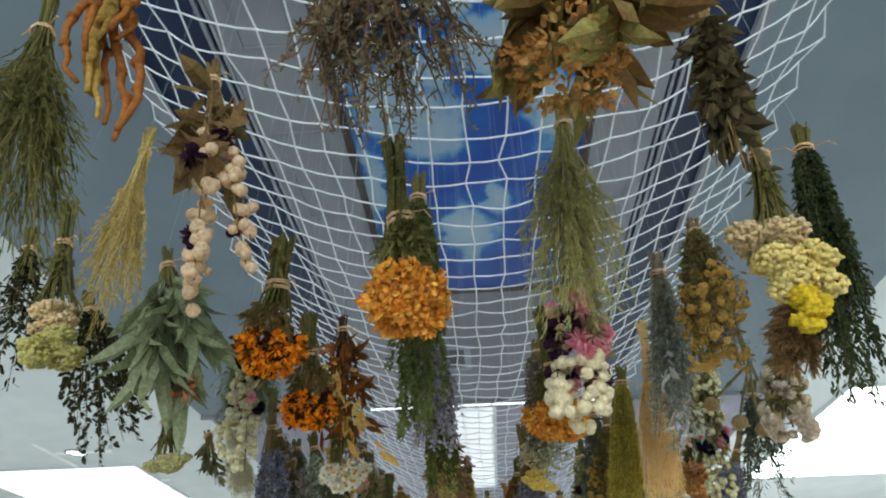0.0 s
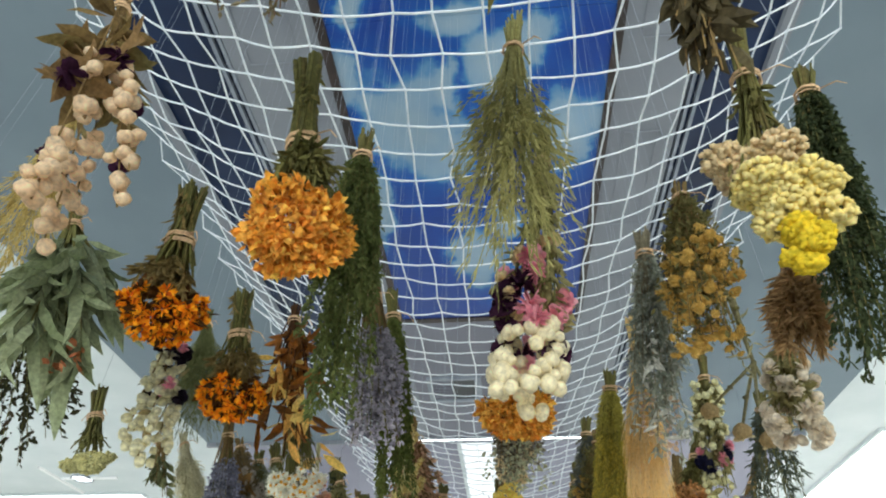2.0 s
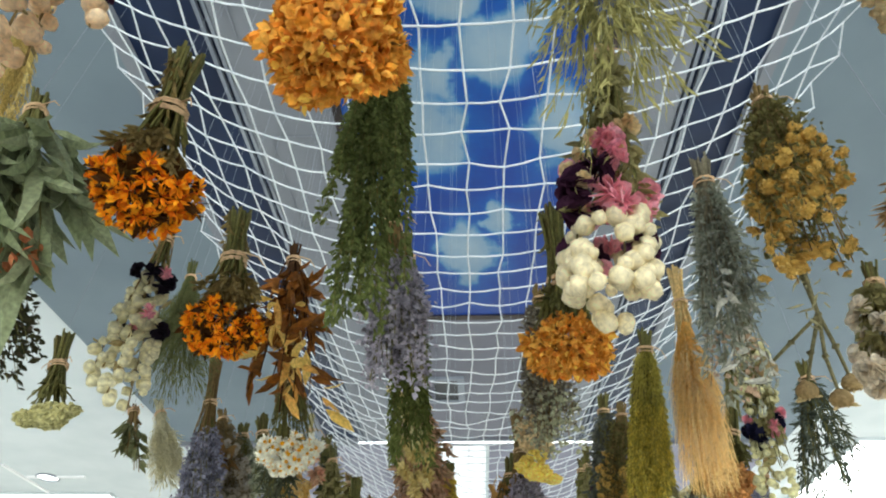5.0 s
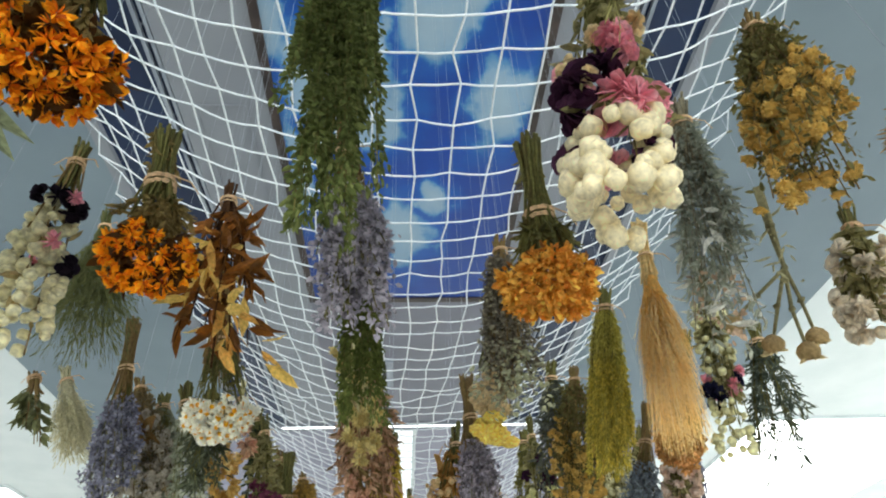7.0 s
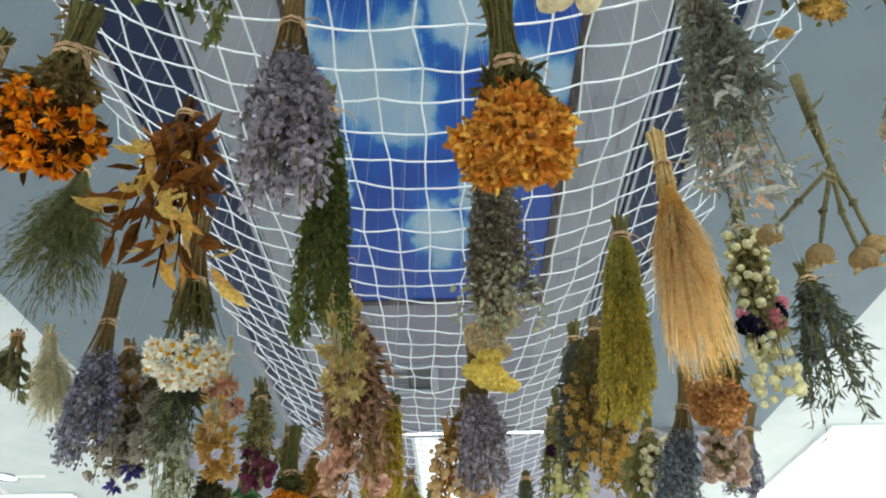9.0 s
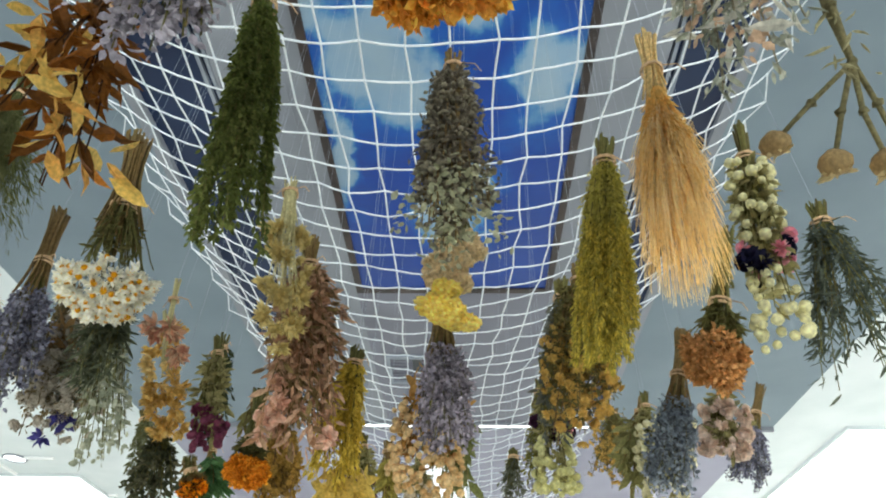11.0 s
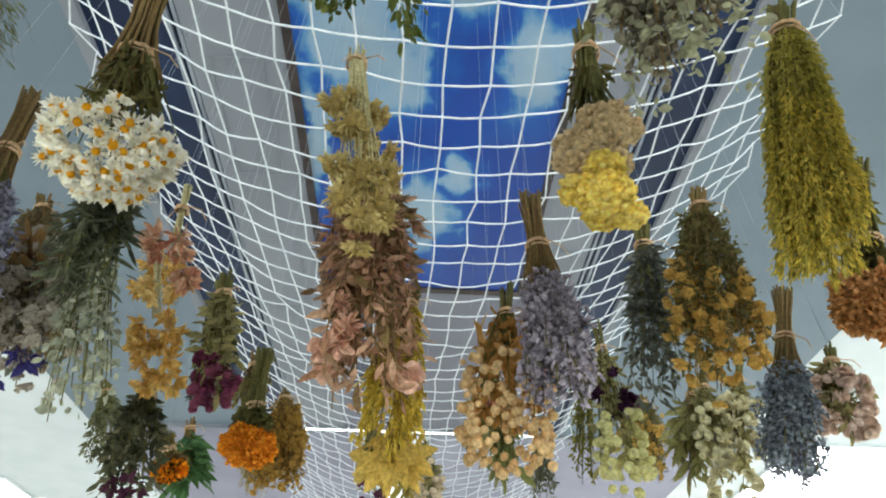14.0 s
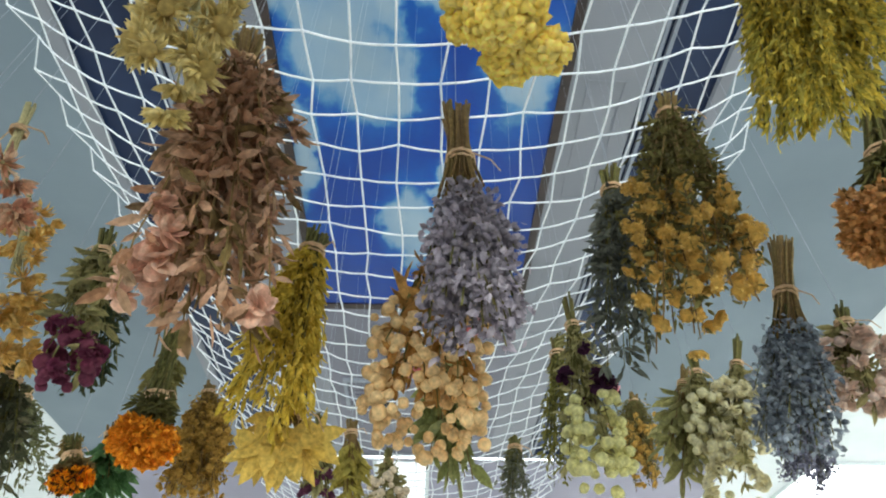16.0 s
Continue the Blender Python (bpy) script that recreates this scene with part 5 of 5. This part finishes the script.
statice((0.052, 1.823, 2.186), (0.058, 1.826, 2.017), 0.082, ((190, 108, 24), (220, 138, 36), (236, 164, 56)), "small bright orange statice bunch", neck=0.55)
b = berries((0.371, 1.591, 2.147), (0.359, 1.594, 1.947), 0.135, ((214, 178, 122), (232, 202, 150), (196, 154, 98)), "golden-cream everlasting clusters with brown leaves", "everlasting_bunch", 210, 0.0047, 0.5, ((2, 0.55, 0.7, PINK, 0.012, "rose_blossom"),), ((140, 100, 50), (172, 128, 70)))
lobed_leaves(b, 4, 0.3, 0.55, b.w * 0.34, 0.04, ((172, 128, 70), (196, 150, 88)))
herb((0.560, 1.615, 2.276), (0.535, 1.634, 2.027), 0.068, ((66, 68, 60), (92, 94, 84), (120, 118, 106)), "dark grey mugwort bunch with curled leaves", "mugwort_bunch", 0.014, 0.005, 32, 44, 0.12, 0.55, 0.8)
berries((0.792, 1.677, 2.139), (0.768, 1.679, 2.020), 0.078, ((206, 176, 158), (224, 200, 184), (190, 156, 138)), "faded pale pink papery flowers", "everlasting_bunch", 12, 0.0050, 0.4, ((34, 0.4, 1.0, ((214, 184, 164), (230, 208, 190), (196, 162, 142)), 0.017, "papery_flower"),))
b = lavender((0.740, 1.648, 2.202), (0.669, 1.653, 1.963), 0.081, ((116, 122, 132), (138, 144, 152), (160, 165, 170)), "dark blue-grey cornflower and lavender bunch")
b = berries((0.548, 1.825, 2.257), (0.557, 1.824, 2.005), 0.098, ((204, 196, 130), (222, 216, 156), (186, 176, 112)), "cream buds with dark purple and pink flowers", "mixed_flower_bunch", 70, 0.0068, 0.62,
            ((8, 0.4, 0.65, PLUM, 0.016, "dark_blossom"), (2, 0.5, 0.65, PINK, 0.013, "rose_blossom")))
b = leafy((0.253, 1.642, 2.001), (0.247, 1.646, 1.928), 0.085, ((182, 150, 66), (204, 172, 88), (160, 128, 56)), "yellow lobed autumn leaves hanging in a bundle", "leaf_bunch", 0.03, 0.012, 7, 3, 0.12)
lobed_leaves(b, 7, 0.3, 0.85, b.w * 0.34, 0.034, ((184, 152, 68), (206, 176, 92), (166, 132, 58)))
berries((0.830, 1.938, 2.274), (0.748, 1.938, 2.028), 0.094, ((206, 198, 158), (224, 218, 182), (184, 172, 128)), "pale yellow-white papery flower bunch", "everlasting_bunch", 16, 0.0060, 0.35, ((40, 0.35, 1.0, ((212, 204, 166), (230, 222, 188), (190, 178, 136)), 0.019, "papery_flower"),))
leafy((0.763, 1.988, 2.255), (0.690, 1.988, 2.046), 0.106, ((112, 108, 66), (140, 134, 84), (164, 156, 108)), "withered olive-green leafy bunch", "leafy_bunch", 0.04, 0.014, 16, 10, 0.12)
leafy((0.390, 1.888, 2.233), (0.394, 1.888, 1.995), 0.106, ((96, 100, 56), (124, 126, 74), (150, 146, 96)), "olive-green leafy bunch of small leaves", "leafy_bunch", 0.034, 0.013, 20, 14, 0.12)
marigold((-0.128, 2.011, 2.135), (-0.102, 2.012, 2.061), 0.065, "small orange marigold bunch")
leafy((-0.132, 2.110, 2.205), (-0.110, 2.110, 2.060), 0.085, ((60, 92, 52), (84, 116, 70), (106, 130, 86)), "fresh green curled leaf bunch", "leafy_bunch", 0.045, 0.013, 14, 9, 0.1)
b = herb((-0.057, 1.738, 2.086), (-0.042, 1.738, 1.947), 0.086, ((56, 58, 42), (80, 82, 60), (120, 112, 88)), "dark green sprigs with pale and purple tips", "herb_bunch", 0.013, 0.006, 26, 34, 0.1, 0.6, 0.8)
b.dome(46, plant((62, 34, 50), (88, 52, 68)), 0.92, b.w * 0.3, b.L * 0.08, 0.010, 0.008, "purple_petal_mass")
tansy((0.062, 1.950, 2.190), (0.077, 1.970, 2.030), 0.085, ((176, 138, 62), (200, 162, 84), (152, 116, 50)), "mustard-brown bunch of small dry flowers", "dry_flower_bunch", ((140, 112, 58), (168, 138, 78)), 0.005, 16, 0.6, 0.3)
herb((0.558, 1.938, 2.270), (0.529, 1.938, 2.027), 0.046, ((112, 108, 52), (138, 132, 70)), "slim green-yellow sprig bunch", "herb_bunch", 0.009, 0.004, 16, 46, 0.1, 0.6)
leafy((0.254, 2.038, 2.182), (0.263, 2.038, 2.041), 0.072, ((146, 132, 60), (172, 156, 80)), "small yellow-green leafy bunch", "leafy_bunch", 0.03, 0.011, 14, 10, 0.12)
berries((0.196, 2.088, 2.217), (0.209, 2.088, 2.066), 0.068, ((92, 50, 72), (116, 70, 90)), "small dark purple flower bunch", "purple_flower_bunch", 30, 0.006, 0.5)
herb((0.514, 2.138, 2.205), (0.501, 2.138, 2.077), 0.054, ((96, 98, 80), (122, 122, 102)), "small grey-green sprig bunch", "herb_bunch", 0.009, 0.004, 18, 36, 0.1, 0.6)

# more bunches between the rows
herb((-0.129, 1.588, 2.207), (-0.101, 1.588, 2.017), 0.082, ((104, 108, 92), (134, 136, 116), (160, 158, 138)), "loose grey-green leafy sprigs", "herb_bunch", 0.012, 0.006, 26, 34, 0.1, 0.55, 0.8)
herb((-0.004, 1.738, 2.242), (0.021, 1.738, 2.058), 0.064, ((52, 58, 40), (74, 80, 54)), "slim dark green sprig bunch", "herb_bunch", 0.011, 0.005, 18, 40, 0.1, 0.6)
leafy((0.021, 1.888, 2.219), (0.032, 1.888, 2.067), 0.071, ((118, 110, 64), (146, 136, 84)), "small olive leafy bunch", "leafy_bunch", 0.026, 0.010, 12, 10, 0.12)
berries((0.753, 1.938, 2.244), (0.741, 1.938, 2.086), 0.072, ((204, 194, 150), (222, 214, 174)), "small bunch of pale papery buds", "everlasting_bunch", 40, 0.0065, 0.4)
herb((0.012, 1.400, 2.120), (0.020, 1.400, 1.985), 0.062, ((62, 66, 52), (86, 90, 70), (106, 108, 86)), "dark grey-green bunch of slender leaves", "herb_bunch", 0.016, 0.0034, 26, 30, 0.22, 0.5, 0.7)
lavender((1.108, 2.188, 2.385), (1.001, 2.188, 2.152), 0.115, ((112, 110, 126), (138, 136, 152), (164, 160, 172)), "blue-grey lavender tuft in the far rows")
tansy((0.768, 2.238, 2.349), (0.737, 2.238, 2.161), 0.116, TANSY, "small tansy bunch in the far rows", k=5)
herb((-0.351, 2.188, 2.309), (-0.279, 2.188, 2.127), 0.103, ((96, 98, 70), (124, 124, 90)), "grey-olive herb bunch in the far rows", "herb_bunch", 0.012, 0.005, 26, 36, 0.1, 0.55)
berries((0.298, 2.288, 2.253), (0.305, 2.288, 2.120), 0.092, ((210, 190, 160), (228, 212, 186)), "cream papery flowers in the far rows", "everlasting_bunch", 50, 0.007, 0.4)
grass((-0.058, 2.238, 2.293), (-0.015, 2.238, 2.129), 0.088, ((150, 134, 84), (176, 158, 104)), "straw-coloured grass tuft in the far rows", "grass_bunch", 0.12, 160, 16)
